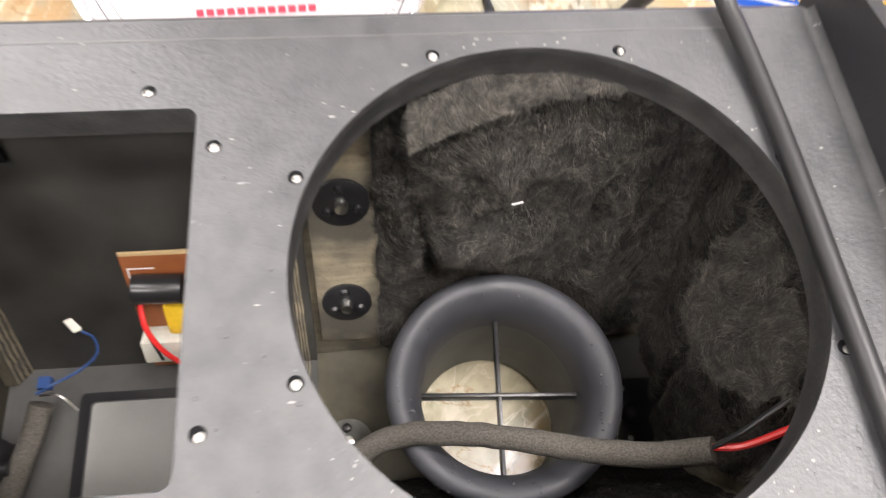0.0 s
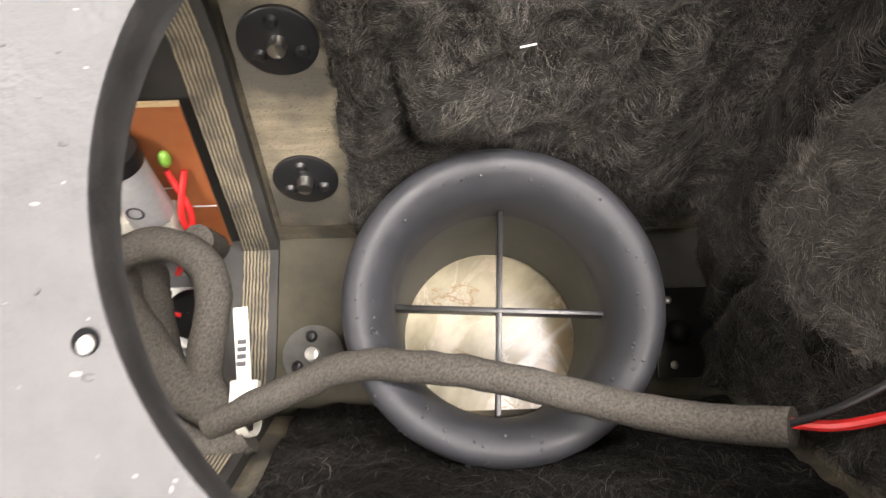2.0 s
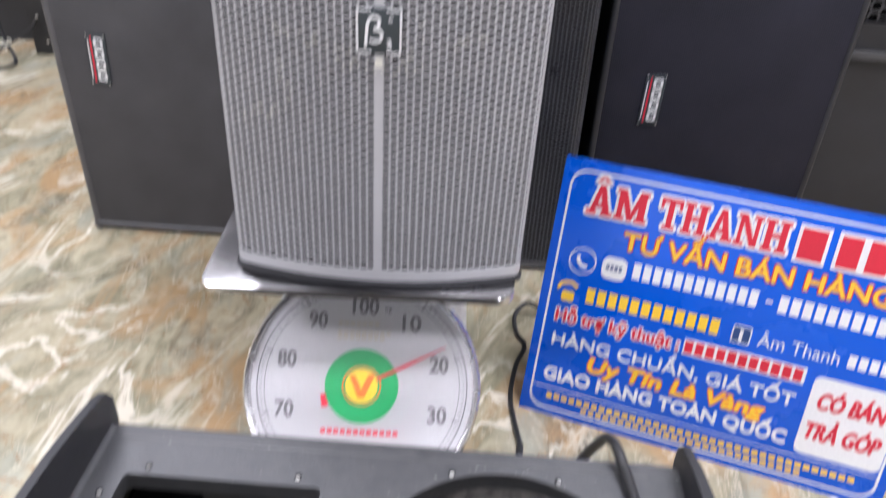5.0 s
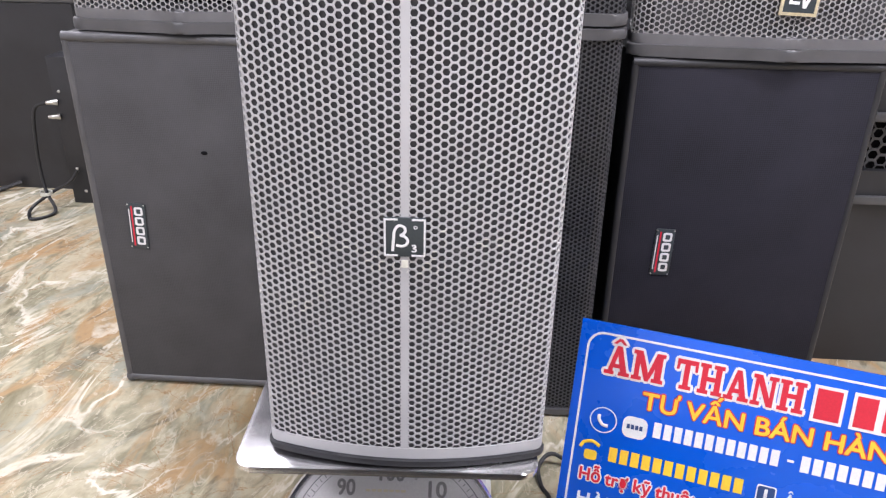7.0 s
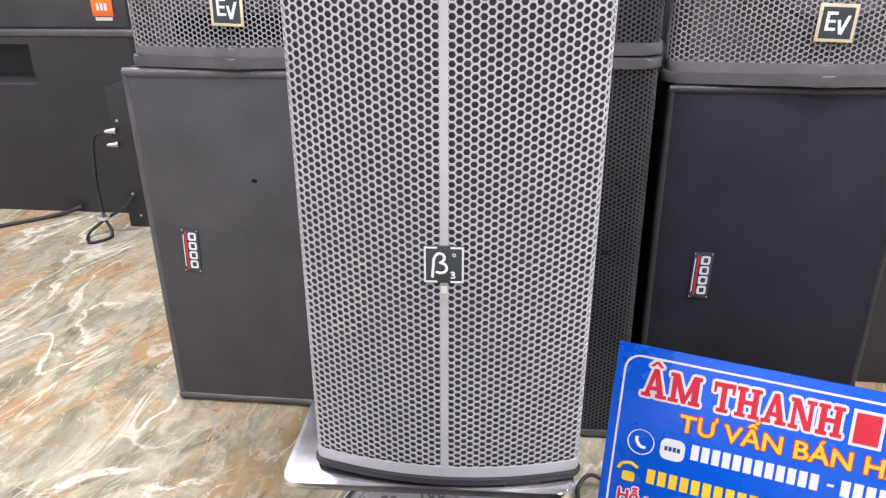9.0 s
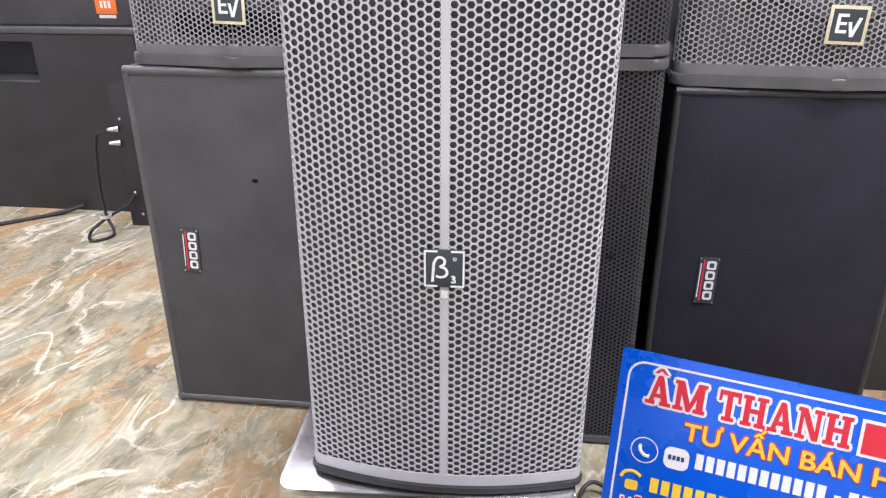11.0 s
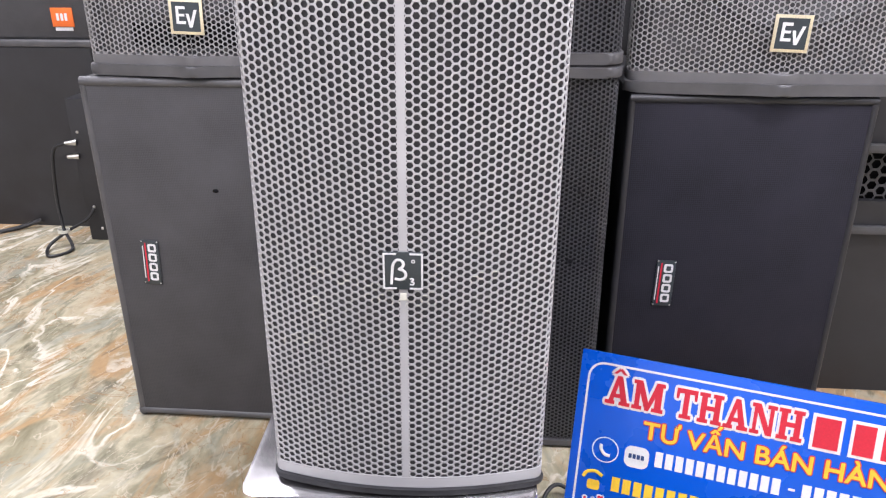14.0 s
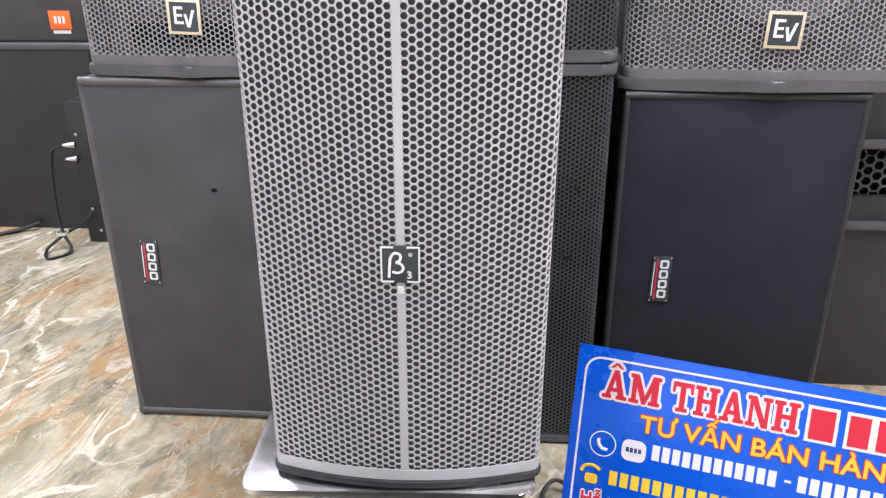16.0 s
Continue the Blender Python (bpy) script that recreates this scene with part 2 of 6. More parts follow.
M = {
    "paint": baffle_paint(),
    "cap": mottled("black_textured_cap", (0.018, 0.018, 0.020), (0.030, 0.030, 0.033), 0.52, scale=25, fine=420, bump=0.3, spec=0.4),
    "inside": inside_wood(),
    "black_inside": mottled("black_sprayed_plywood", (0.020, 0.0195, 0.018), (0.052, 0.050, 0.045), 0.6, scale=18, fine=350, bump=0.25),
    "ply_z": mottled("black_painted_cut_edge", (0.028, 0.028, 0.029), (0.055, 0.054, 0.053), 0.5, scale=70, fine=260, bump=0.5, dist=0.001),
    "ply_x": ply_edge("X", 0.8),
    # same cut edge as ply_x, its tone lowered for the dim corner batten
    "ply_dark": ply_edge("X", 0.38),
    "marble": marble(),
    "port": mottled("satin_black_plastic", (0.035, 0.036, 0.041), (0.049, 0.050, 0.057), 0.54, scale=60, fine=500, bump=0.08),
    "tube": mottled("dusty_grey_pipe", (0.075, 0.076, 0.066), (0.125, 0.124, 0.106), 0.7, scale=30, fine=500, bump=0.2),
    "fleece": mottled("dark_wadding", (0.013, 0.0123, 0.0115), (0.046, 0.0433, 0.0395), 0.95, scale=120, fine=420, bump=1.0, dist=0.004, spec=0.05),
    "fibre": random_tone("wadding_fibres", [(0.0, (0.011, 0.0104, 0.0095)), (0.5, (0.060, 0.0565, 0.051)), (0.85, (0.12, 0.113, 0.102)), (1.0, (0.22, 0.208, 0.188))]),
    # the same wadding with shade put into its tone
    "shaded_fleece": mottled("shaded_wadding", (0.007, 0.0066, 0.006), (0.022, 0.0206, 0.0185), 0.95, scale=120, fine=420, bump=1.0, dist=0.004, spec=0.05),
    "shaded_fibre": random_tone("shaded_wadding_fibres", [(0.0, (0.008, 0.0075, 0.0068)), (0.55, (0.032, 0.0298, 0.0264)), (0.88, (0.076, 0.071, 0.063)), (1.0, (0.17, 0.159, 0.142))]),
    # flap faces: felt look, toned lighter for the light they catch
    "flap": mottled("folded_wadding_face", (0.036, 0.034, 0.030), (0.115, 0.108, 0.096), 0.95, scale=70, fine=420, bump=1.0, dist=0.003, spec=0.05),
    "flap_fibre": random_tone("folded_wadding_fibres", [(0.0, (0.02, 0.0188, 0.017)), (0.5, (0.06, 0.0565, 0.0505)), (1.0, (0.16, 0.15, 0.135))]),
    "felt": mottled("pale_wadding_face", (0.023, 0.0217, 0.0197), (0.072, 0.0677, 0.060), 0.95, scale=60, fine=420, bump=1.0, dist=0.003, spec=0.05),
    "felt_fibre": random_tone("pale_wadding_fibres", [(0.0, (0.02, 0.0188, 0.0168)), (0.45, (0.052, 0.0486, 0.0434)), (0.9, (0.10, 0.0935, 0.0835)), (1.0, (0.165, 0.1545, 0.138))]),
    "foam": mottled("grey_foam_sleeve", (0.052, 0.048, 0.042), (0.118, 0.109, 0.095), 0.95, scale=650, fine=900, bump=0.7, dist=0.0012, spec=0.1),
    "grille_grey": mottled("silver_grey_grille_paint", (0.41, 0.406, 0.414), (0.47, 0.466, 0.474), 0.42, scale=9, fine=600, bump=0.08),
    "grille_black": mottled("black_grille_paint", (0.25, 0.246, 0.246), (0.32, 0.315, 0.315), 0.30, scale=12, fine=500, bump=0.1, spec=0.8),
    "backing": mottled("dark_grille_foam", (0.016, 0.016, 0.018), (0.028, 0.028, 0.031), 0.9, scale=80, fine=700, bump=0.4, spec=0.1),
    "grille_dark": mottled("dark_grille_paint", (0.042, 0.042, 0.046), (0.062, 0.062, 0.067), 0.36, scale=12, fine=500, bump=0.1),
    # speaker cloth toned darker and bluer for the dimmer light on one subwoofer
    "shaded_cloth": weave("shaded_speaker_cloth", (0.012, 0.0115, 0.016), (0.019, 0.0185, 0.026), 0.0030, spec=0.2),
    "disc_grey": mottled("dusty_grey_steel", (0.10, 0.098, 0.09), (0.17, 0.165, 0.15), 0.6, scale=60, fine=500, bump=0.15, spec=0.3),
    "silver_can": plain("silver_capacitor_sleeve", (0.52, 0.52, 0.53), 0.3, 0.35),
    "insert": plain("bright_zinc_insert", (0.50, 0.49, 0.46), 0.32, 0.8),
    "chip": plain("pale_paint_chip", (0.25, 0.245, 0.235), 0.6),
    "dusty": mottled("dusty_dark_plywood", (0.030, 0.028, 0.021), (0.095, 0.086, 0.062), 0.75, scale=16, fine=500, bump=0.3, spec=0.2),
    "grey_foam_back": mottled("grey_grille_foam", (0.065, 0.064, 0.067), (0.09, 0.089, 0.092), 0.95, scale=80, fine=700, bump=0.4, spec=0.1),
    # darker copy of the dusty plywood, only for the horn chamber's end wall
    "horn_end": mottled("darkened_dusty_plywood", (0.014, 0.013, 0.010), (0.060, 0.054, 0.038), 0.75, scale=13, fine=500, bump=0.3, spec=0.2),
    "grey_film": mottled("grey_sprayed_plywood", (0.045, 0.044, 0.042), (0.085, 0.083, 0.078), 0.55, scale=16, fine=350, bump=0.25),
    "pale_panel": mottled("pale_grey_panel", (0.20, 0.196, 0.188), (0.26, 0.255, 0.245), 0.45, scale=10),
    # digits inked paler for the glare and blur that wash them out
    "dial_ink": plain("glare_washed_print", (0.13, 0.125, 0.128), 0.5, bump=0.0),
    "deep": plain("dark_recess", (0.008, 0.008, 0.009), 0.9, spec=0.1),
    "tolex": mottled("black_cabinet_paint", (0.018, 0.018, 0.020), (0.030, 0.030, 0.033), 0.5, scale=8, fine=260, bump=0.25),
    # cabinet black toned lighter for the stronger light on the far cabinets
    "lifted_black": mottled("lifted_black_paint", (0.045, 0.044, 0.046), (0.07, 0.069, 0.072), 0.5, scale=7, fine=240, bump=0.3),
    "border": mottled("black_satin_steel", (0.10, 0.098, 0.10), (0.135, 0.132, 0.135), 0.34, scale=14, fine=400, bump=0.1),
    "trim": mottled("black_edge_trim", (0.06, 0.059, 0.061), (0.09, 0.088, 0.091), 0.42, scale=14, fine=300, bump=0.12),
    "cloth": weave("black_speaker_cloth", (0.042, 0.041, 0.0425), (0.057, 0.056, 0.0585), 0.0027),
    "chrome": mottled("polished_steel_sheet", (0.66, 0.65, 0.66), (0.80, 0.79, 0.80), 0.24, 1.0, scale=7, fine=40, bump=0.15, dist=0.002),
    "steel": plain("zinc_plated_steel", (0.62, 0.61, 0.58), 0.28, 1.0),
    "white_enamel": plain("white_enamel", (0.80, 0.80, 0.79), 0.35),
    "dial_white": plain("dial_white", (0.41, 0.402, 0.404), 0.5, bump=0.0),
    "green": plain("green_print", (0.016, 0.31, 0.095), 0.4),
    "lime": plain("lime_glue", (0.28, 0.55, 0.08), 0.3),
    "yellow": plain("yellow_print", (0.85, 0.55, 0.03), 0.45),
    "red": plain("red_print", (0.60, 0.018, 0.04), 0.45),
    "red_wire": plain("red_wire", (0.75, 0.03, 0.03), 0.35),
    "orange": plain("orange_print", (0.85, 0.17, 0.02), 0.45),
    "white": plain("white_print", (0.74, 0.74, 0.74), 0.45, bump=0.0),
    "ink": plain("dark_grey_print", (0.06, 0.06, 0.065), 0.5, bump=0.0),
    "blue": mottled("blue_printed_board", (0.003, 0.082, 0.53), (0.005, 0.095, 0.60), 0.28, scale=5, fine=120, bump=0.03),
    "blue_wire": plain("blue_wire", (0.02, 0.055, 0.17), 0.4),
    "pcb": mottled("brown_circuit_board", (0.24, 0.075, 0.025), (0.32, 0.11, 0.04), 0.45, scale=40, fine=300, bump=0.05),
    "pcb_edge": plain("raw_board_edge", (0.55, 0.4, 0.22), 0.6),
    "rubber": plain("black_rubber", (0.018, 0.018, 0.019), 0.42, spec=0.5),
    "black_part": plain("black_component", (0.014, 0.014, 0.015), 0.3),
    "gold": plain("brass_frame", (0.86, 0.78, 0.56), 0.42, 0.8),
    "badge": plain("dark_badge_plate", (0.035, 0.045, 0.05), 0.35),
    "nylon": plain("white_nylon", (0.74, 0.73, 0.64), 0.5),
    "beige": mottled("beige_plastic", (0.36, 0.32, 0.22), (0.44, 0.39, 0.28), 0.45, scale=12, fine=200, bump=0.05),
    "wall": mottled("white_wall_paint", (0.52, 0.515, 0.50), (0.58, 0.575, 0.56), 0.8, scale=3, fine=120, bump=0.1),
    "panel_grey": mottled("grey_panel", (0.10, 0.10, 0.10), (0.15, 0.15, 0.15), 0.45, scale=10),
}
glass = Nodes("clear_dial_glass")
M["glass"] = glass.out((1.0, 1.0, 1.0), 0.02)
glass.b.inputs["Transmission Weight"].default_value = 1.0
glass.b.inputs["IOR"].default_value = 1.35


# ---- mesh helpers ----
def thing(name, label, category, at=(0, 0, 0), turn=0.0, group=""):
    ob = new(name)
    ob.empty_display_size = 0.05
    ob.matrix_basis = pose(*at, 0, 0, turn)
    return tagged(ob, label, category, group)


def finish(bm, smooth=35):
    bmesh.ops.recalc_face_normals(bm, faces=bm.faces[:])
    me = bpy.data.meshes.new("mesh")
    bm.to_mesh(me)
    bm.free()
    if smooth:
        me.shade_smooth()
        me.set_sharp_from_angle(angle=radians(smooth))
    return me


def part(name, bm, material, parent, label="", smooth=35, kind=""):
    """Links a bmesh, built in world places, as one mesh under a thing or a part."""
    me = finish(bm, smooth) if isinstance(bm, bmesh.types.BMesh) else bm
    me.name = name
    if not me.materials:
        me.materials.append(material)
    ob = new(name, me)
    if parent is not None:
        ob.parent = parent
        if parent.type == "EMPTY":
            ob.matrix_parent_inverse = parent.matrix_basis.inverted()
    if label or kind:
        tagged(ob, label, kind=kind)
    return ob


def setting(name, bm, material, label, category):
    ob = part(name, bm, material, None)
    return tagged(ob, label, category, kind="structure")


def box(lo, hi, bevel=0.0, bm=None, turn=None, seg=2):
    bm = bm or bmesh.new()
    c = [(a + b) / 2 for a, b in zip(lo, hi)]
    s = [abs(b - a) for a, b in zip(lo, hi)]
    m = Matrix.Translation(c) @ (turn or Matrix()) @ Matrix.Diagonal((*s, 1))
    made = bmesh.ops.create_cube(bm, size=1, matrix=m)
    if bevel:
        edges = list({e for v in made["verts"] for e in v.link_edges})
        bmesh.ops.bevel(bm, geom=edges, offset=bevel, segments=seg, profile=0.6, affect="EDGES")
    return bm


def cyl(a, b, r0, r1=None, n=20, bm=None, bevel=0.0):
    bm = bm or bmesh.new()
    a, b = Vector(a), Vector(b)
    q = (b - a).to_track_quat("Z", "Y").to_matrix().to_4x4()
    made = bmesh.ops.create_cone(bm, cap_ends=True, segments=n, radius1=r0, radius2=r0 if r1 is None else r1, depth=(b - a).length, matrix=Matrix.Translation((a + b) / 2) @ q)
    if bevel:
        edges = [e for e in {e for v in made["verts"] for e in v.link_edges} if any(len(f.verts) > 4 for f in e.link_faces)]
        bmesh.ops.bevel(bm, geom=edges, offset=bevel, segments=2, profile=0.6, affect="EDGES")
    return bm


def ball(c, r, squash=(1, 1, 1), bm=None, n=14):
    bm = bm or bmesh.new()
    bmesh.ops.create_uvsphere(bm, u_segments=n, v_segments=n // 2 + 1, radius=r, matrix=Matrix.Translation(c) @ Matrix.Diagonal((*squash, 1)))
    return bm


def lathe(profile, n=64, m=None, closed=False, bm=None):
    bm = bm or bmesh.new()
    m = m or Matrix()
    rings = []
    for r, z in profile:
        rings.append([bm.verts.new(m @ Vector((r * math.cos(2 * math.pi * i / n), r * math.sin(2 * math.pi * i / n), z))) for i in range(n)])
    pairs = list(zip(rings, rings[1:])) + ([(rings[-1], rings[0])] if closed else [])
    for p, q in pairs:
        for i in range(n):
            bm.faces.new((p[i], p[(i + 1) % n], q[(i + 1) % n], q[i]))
    return bm


def curve_points(ctrl, steps=10):
    p = [Vector(c) for c in ctrl]
    p = [2 * p[0] - p[1], *p, 2 * p[-1] - p[-2]]
    out = []
    for a, b, c, d in zip(p, p[1:], p[2:], p[3:]):
        for k in range(steps):
            t = k / steps
            out.append(0.5 * ((2 * b) + (c - a) * t + (2 * a - 5 * b + 4 * c - d) * t * t + (3 * b - a - 3 * c + d) * t ** 3))
    out.append(p[-2])
    return out


def sweep(ctrl, r, n=10, steps=10, wobble=0.0, flat=1.0, bm=None):
    """A round cord through the given points."""
    bm = bm or bmesh.new()
    pts = curve_points(ctrl, steps)
    up, rings = Vector((0.13, 0.21, 1)).normalized(), []
    for i, p in enumerate(pts):
        d = (pts[min(i + 1, len(pts) - 1)] - pts[max(i - 1, 0)]).normalized()
        side = d.cross(up)
        side = side.normalized() if side.length > 1e-4 else Vector((1, 0, 0))
        up = side.cross(d).normalized()
        ring = []
        for k in range(n):
            a = 2 * math.pi * k / n
            off = side * math.cos(a) + up * math.sin(a) * flat
            w = 1 + wobble * noise.noise((p + off * r) * 90)
            ring.append(bm.verts.new(p + off * r * w))
        rings.append(ring)
    for p, q in zip(rings, rings[1:]):
        for i in range(n):
            bm.faces.new((p[i], p[(i + 1) % n], q[(i + 1) % n], q[i]))
    bm.faces.new(rings[0])
    bm.faces.new(rings[-1][::-1])
    return bm


def prism(poly, lo, hi, axis="x", bevel=0.0, bm=None):
    """A polygon of two coordinates, drawn out along an axis."""
    bm = bm or bmesh.new()

    def at(a, b, k):
        return {"x": (k, a, b), "y": (a, k, b), "z": (a, b, k)}[axis]

    v0 = [bm.verts.new(at(a, b, lo)) for a, b in poly]
    v1 = [bm.verts.new(at(a, b, hi)) for a, b in poly]
    n = len(poly)
    faces = [bm.faces.new(v0), bm.faces.new(v1[::-1])]
    for i in range(n):
        faces.append(bm.faces.new((v0[i], v0[(i + 1) % n], v1[(i + 1) % n], v1[i])))
    if bevel:
        edges = list({e for f in faces[:2] for e in f.edges})
        bmesh.ops.bevel(bm, geom=edges, offset=bevel, segments=2, profile=0.6, affect="EDGES")
    return bm


def holed(outer, holes, z0, z1):
    """A flat board between two heights with holes through it."""
    bm = bmesh.new()
    edges = []
    for loop in [outer, *holes]:
        vs = [bm.verts.new((x, y, z1)) for x, y in loop]
        edges += [bm.edges.new((vs[i], vs[(i + 1) % len(vs)])) for i in range(len(vs))]
    bmesh.ops.triangle_fill(bm, edges=edges, use_beauty=True)
    made = bmesh.ops.extrude_face_region(bm, geom=bm.faces[:])
    for v in [g for g in made["geom"] if isinstance(g, bmesh.types.BMVert)]:
        v.co.z = z0
    return bm


def rounded(x0, x1, y0, y1, r, n=6):
    out = []
    for cx, cy, a0 in ((x1 - r, y1 - r, 0), (x0 + r, y1 - r, 90), (x0 + r, y0 + r, 180), (x1 - r, y0 + r, 270)):
        for k in range(n + 1):
            a = radians(a0 + 90 * k / n)
            out.append((cx + r * math.cos(a), cy + r * math.sin(a)))
    return out


def circle(cx, cy, r, n=96):
    return [(cx + r * math.cos(2 * math.pi * i / n), cy + r * math.sin(2 * math.pi * i / n)) for i in range(n)]


def placed(bm, m):
    bm.transform(m)
    return bm


def perforated(path, z0, z1, pitch, hole, gap=0.0, depth=0.0015, skip=None):
    """A bent sheet with six-sided holes: path is its line seen from above, from its middle to both ends."""
    pts = np.array(path)
    step = np.hypot(*np.diff(pts, axis=0).T)
    run = np.concatenate([[0], np.cumsum(step)])
    run -= run[len(run) // 2]

    def on(s, back=0.0):
        x, y = np.interp(s, run, pts[:, 0]), np.interp(s, run, pts[:, 1])
        e = 0.002
        dx = np.interp(s + e, run, pts[:, 0]) - np.interp(s - e, run, pts[:, 0])
        dy = np.interp(s + e, run, pts[:, 1]) - np.interp(s - e, run, pts[:, 1])
        l = math.hypot(dx, dy) or 1
        return x - dy / l * back, y + dx / l * back

    R = pitch / math.sqrt(3)
    verts, faces = [], []
    for side in (-1, 1):
        i = 0
        while True:
            s = side * (gap / 2 + R * 0.75 + i * 1.5 * R)
            if abs(s) + R > run[-1]:
                break
            rows = int((z1 - z0) / pitch) - 1
            for j in range(rows):
                z = z0 + pitch * (j + 0.75 + (0.5 if i % 2 else 0))
                if skip and skip(s, z):
                    continue
                k = len(verts)
                for scale, back in ((1.0, 0.0), (hole, 0.0), (hole, depth)):
                    for a in range(6):
                        ca, sa = math.cos(a * math.pi / 3), math.sin(a * math.pi / 3)
                        x, y = on(s + R * scale * ca, back)
                        verts.append((x, y, z + R * scale * sa))
                for a in range(6):
                    b = (a + 1) % 6
                    faces.append((k + a, k + b, k + 6 + b, k + 6 + a))
                    faces.append((k + 6 + a, k + 6 + b, k + 12 + b, k + 12 + a))
            i += 1
    me = bpy.data.meshes.new("grille")
    me.from_pydata(verts, [], faces)
    return me, on, run


def sheet(on, s0, s1, z0, z1, back, n=48, thick=0.002):
    bm = bmesh.new()
    rows = []
    for i in range(n + 1):
        s = s0 + (s1 - s0) * i / n
        a, b = on(s, back), on(s, back + thick)
        rows.append([bm.verts.new((*a, z0)), bm.verts.new((*a, z1)), bm.verts.new((*b, z1)), bm.verts.new((*b, z0))])
    for p, q in zip(rows, rows[1:]):
        for k in range(4):
            bm.faces.new((p[k], p[(k + 1) % 4], q[(k + 1) % 4], q[k]))
    bm.faces.new(rows[0])
    bm.faces.new(rows[-1][::-1])
    return bm


def lettering(text, size, m, bold=0.0, shear=0.0, width=None, depth=0.0004):
    """The built-in font as a mesh, thickened by shifted copies; m carries it from its own plane into the world."""
    cu = bpy.data.curves.new("text", "FONT")
    cu.body, cu.size, cu.extrude, cu.shear = text, size, depth, shear
    cu.resolution_u = 3
    ob = bpy.data.objects.new("text", cu)
    scene.collection.objects.link(ob)
    dg = bpy.context.evaluated_depsgraph_get()
    me = bpy.data.meshes.new_from_object(ob.evaluated_get(dg))
    bpy.data.objects.remove(ob)
    bpy.data.curves.remove(cu)
    if width:
        xs = [v.co.x for v in me.vertices]
        k = width / (max(xs) - min(xs))
        x0 = min(xs)
        for v in me.vertices:
            v.co.x = (v.co.x - x0) * k
    if bold:
        bm = bmesh.new()
        for k in range(9):
            copy = me.copy()
            r = bold if k < 8 else 0.0
            copy.transform(Matrix.Translation((r * math.cos(k * math.pi / 4), r * math.sin(k * math.pi / 4), 0.00004 * k)))
            bm.from_mesh(copy)
            bpy.data.meshes.remove(copy)
        bm.to_mesh(me)
        bm.free()
    me.transform(m)
    return me


# ---- the room ----
x0, x1, y0, y1, zc = ROOM
setting("floor", box((x0, y0, -0.05), (x1, y1, 0.0)), M["marble"], "polished green and beige veined marble floor", "floor")
setting("ceiling", box((x0, y0, zc), (x1, y1, zc + 0.1)), M["wall"], "plain white ceiling above the shop floor", "ceiling")
setting("wall_north", box((x0, y1, 0), (x1, y1 + 0.12, zc)), M["wall"], "plain white wall behind the loudspeakers", "wall")
setting("wall_south", box((x0, y0 - 0.12, 0), (x1, y0, zc)), M["wall"], "plain white wall behind the camera", "wall")
setting("wall_west", box((x0 - 0.12, y0, 0), (x0, y1, zc)), M["wall"], "plain white side wall of the shop", "wall")
setting("wall_east", box((x1, y0, 0), (x1 + 0.12, y1, zc)), M["wall"], "plain white far side wall", "wall")

# ---- the open loudspeaker cabinet lying on its back ----
H = 0.352          # height of the baffle's face
BT = 0.021         # baffle thickness
XL, XR = -0.432, 0.184
IN = [(0.062, 0.040), (0.132, 0.206), (0.157, H - BT)]    # inner side: half width, height
cab = thing("open_speaker_cabinet", "open black loudspeaker cabinet lying on its back with drivers removed", "speaker cabinet", (-0.12, 0, 0))
horn = rounded(-0.397, -0.190, -0.101, 0.104, 0.007)
baffle = part("baffle", holed([(XL, -0.166), (XR, -0.166), (XR, 0.166), (XL, 0.166)], [horn, circle(0, 0, 0.1405, 128)], H - BT, H), M["paint"], cab, "black orange-peel painted front board with a round and a square opening", smooth=20)
part("cutout_edge", lathe([(0.1404, H - 0.0012), (0.1399, H - 0.007), (0.1403, H - 0.008), (0.1399, H - 0.014), (0.1403, H - 0.015), (0.1398, H - BT - 0.001)], 128), M["ply_z"], baffle, "black-painted layered edge of the round opening")
bm = bmesh.new()
ins = [(x * 1.0, y) for x, y in rounded(-0.3965, -0.1905, -0.1005, 0.1035, 0.0066)]
lo = [bm.verts.new((x, y, H - BT - 0.001)) for x, y in ins]
hi = [bm.verts.new((x, y, H - 0.0012)) for x, y in ins]
for i in range(len(ins)):
    j = (i + 1) % len(ins)
    bm.faces.new((lo[i], lo[j], hi[j], hi[i]))
part("cutout_edge", bm, M["ply_z"], baffle, "layered plywood edge of the square opening")

OUT = [(0.080, 0.018), (0.150, 0.206), (0.172, H - 0.004)]
for sgn, nm in ((1, "side_panel"), (-1, "side_panel")):
    poly = [(sgn * y, z) for y, z in OUT] + [(sgn * 0.166, H - 0.0005)] + [(sgn * 0.166, H - BT + 0.001)] + [(sgn * y, z) for y, z in IN[::-1]]
    part(nm, prism(poly, XL, XR), M["inside"], cab, "tapered plywood side with a dark sprayed inside", smooth=20)
    skin = [(sgn * (y + 0.0012), z) for y, z in OUT] + [(sgn * 0.167, H + 0.0004), (sgn * 0.165, H + 0.0002), (sgn * 0.1715, H - 0.006), (sgn * (OUT[1][0] + 0.0002), OUT[1][1]), (sgn * (OUT[0][0] + 0.0002), OUT[0][1])]
    part("paint_skin", prism(skin, XL, XR), M["paint"], cab, smooth=20)
part("back_panel", holed([(XL, -0.079), (XR, -0.079), (XR, 0.079), (XL, 0.079)], [circle(-0.003, -0.008, 0.0665, 64)], 0.018, 0.040), M["dusty"], cab, "plywood back board with a round port hole", smooth=20)
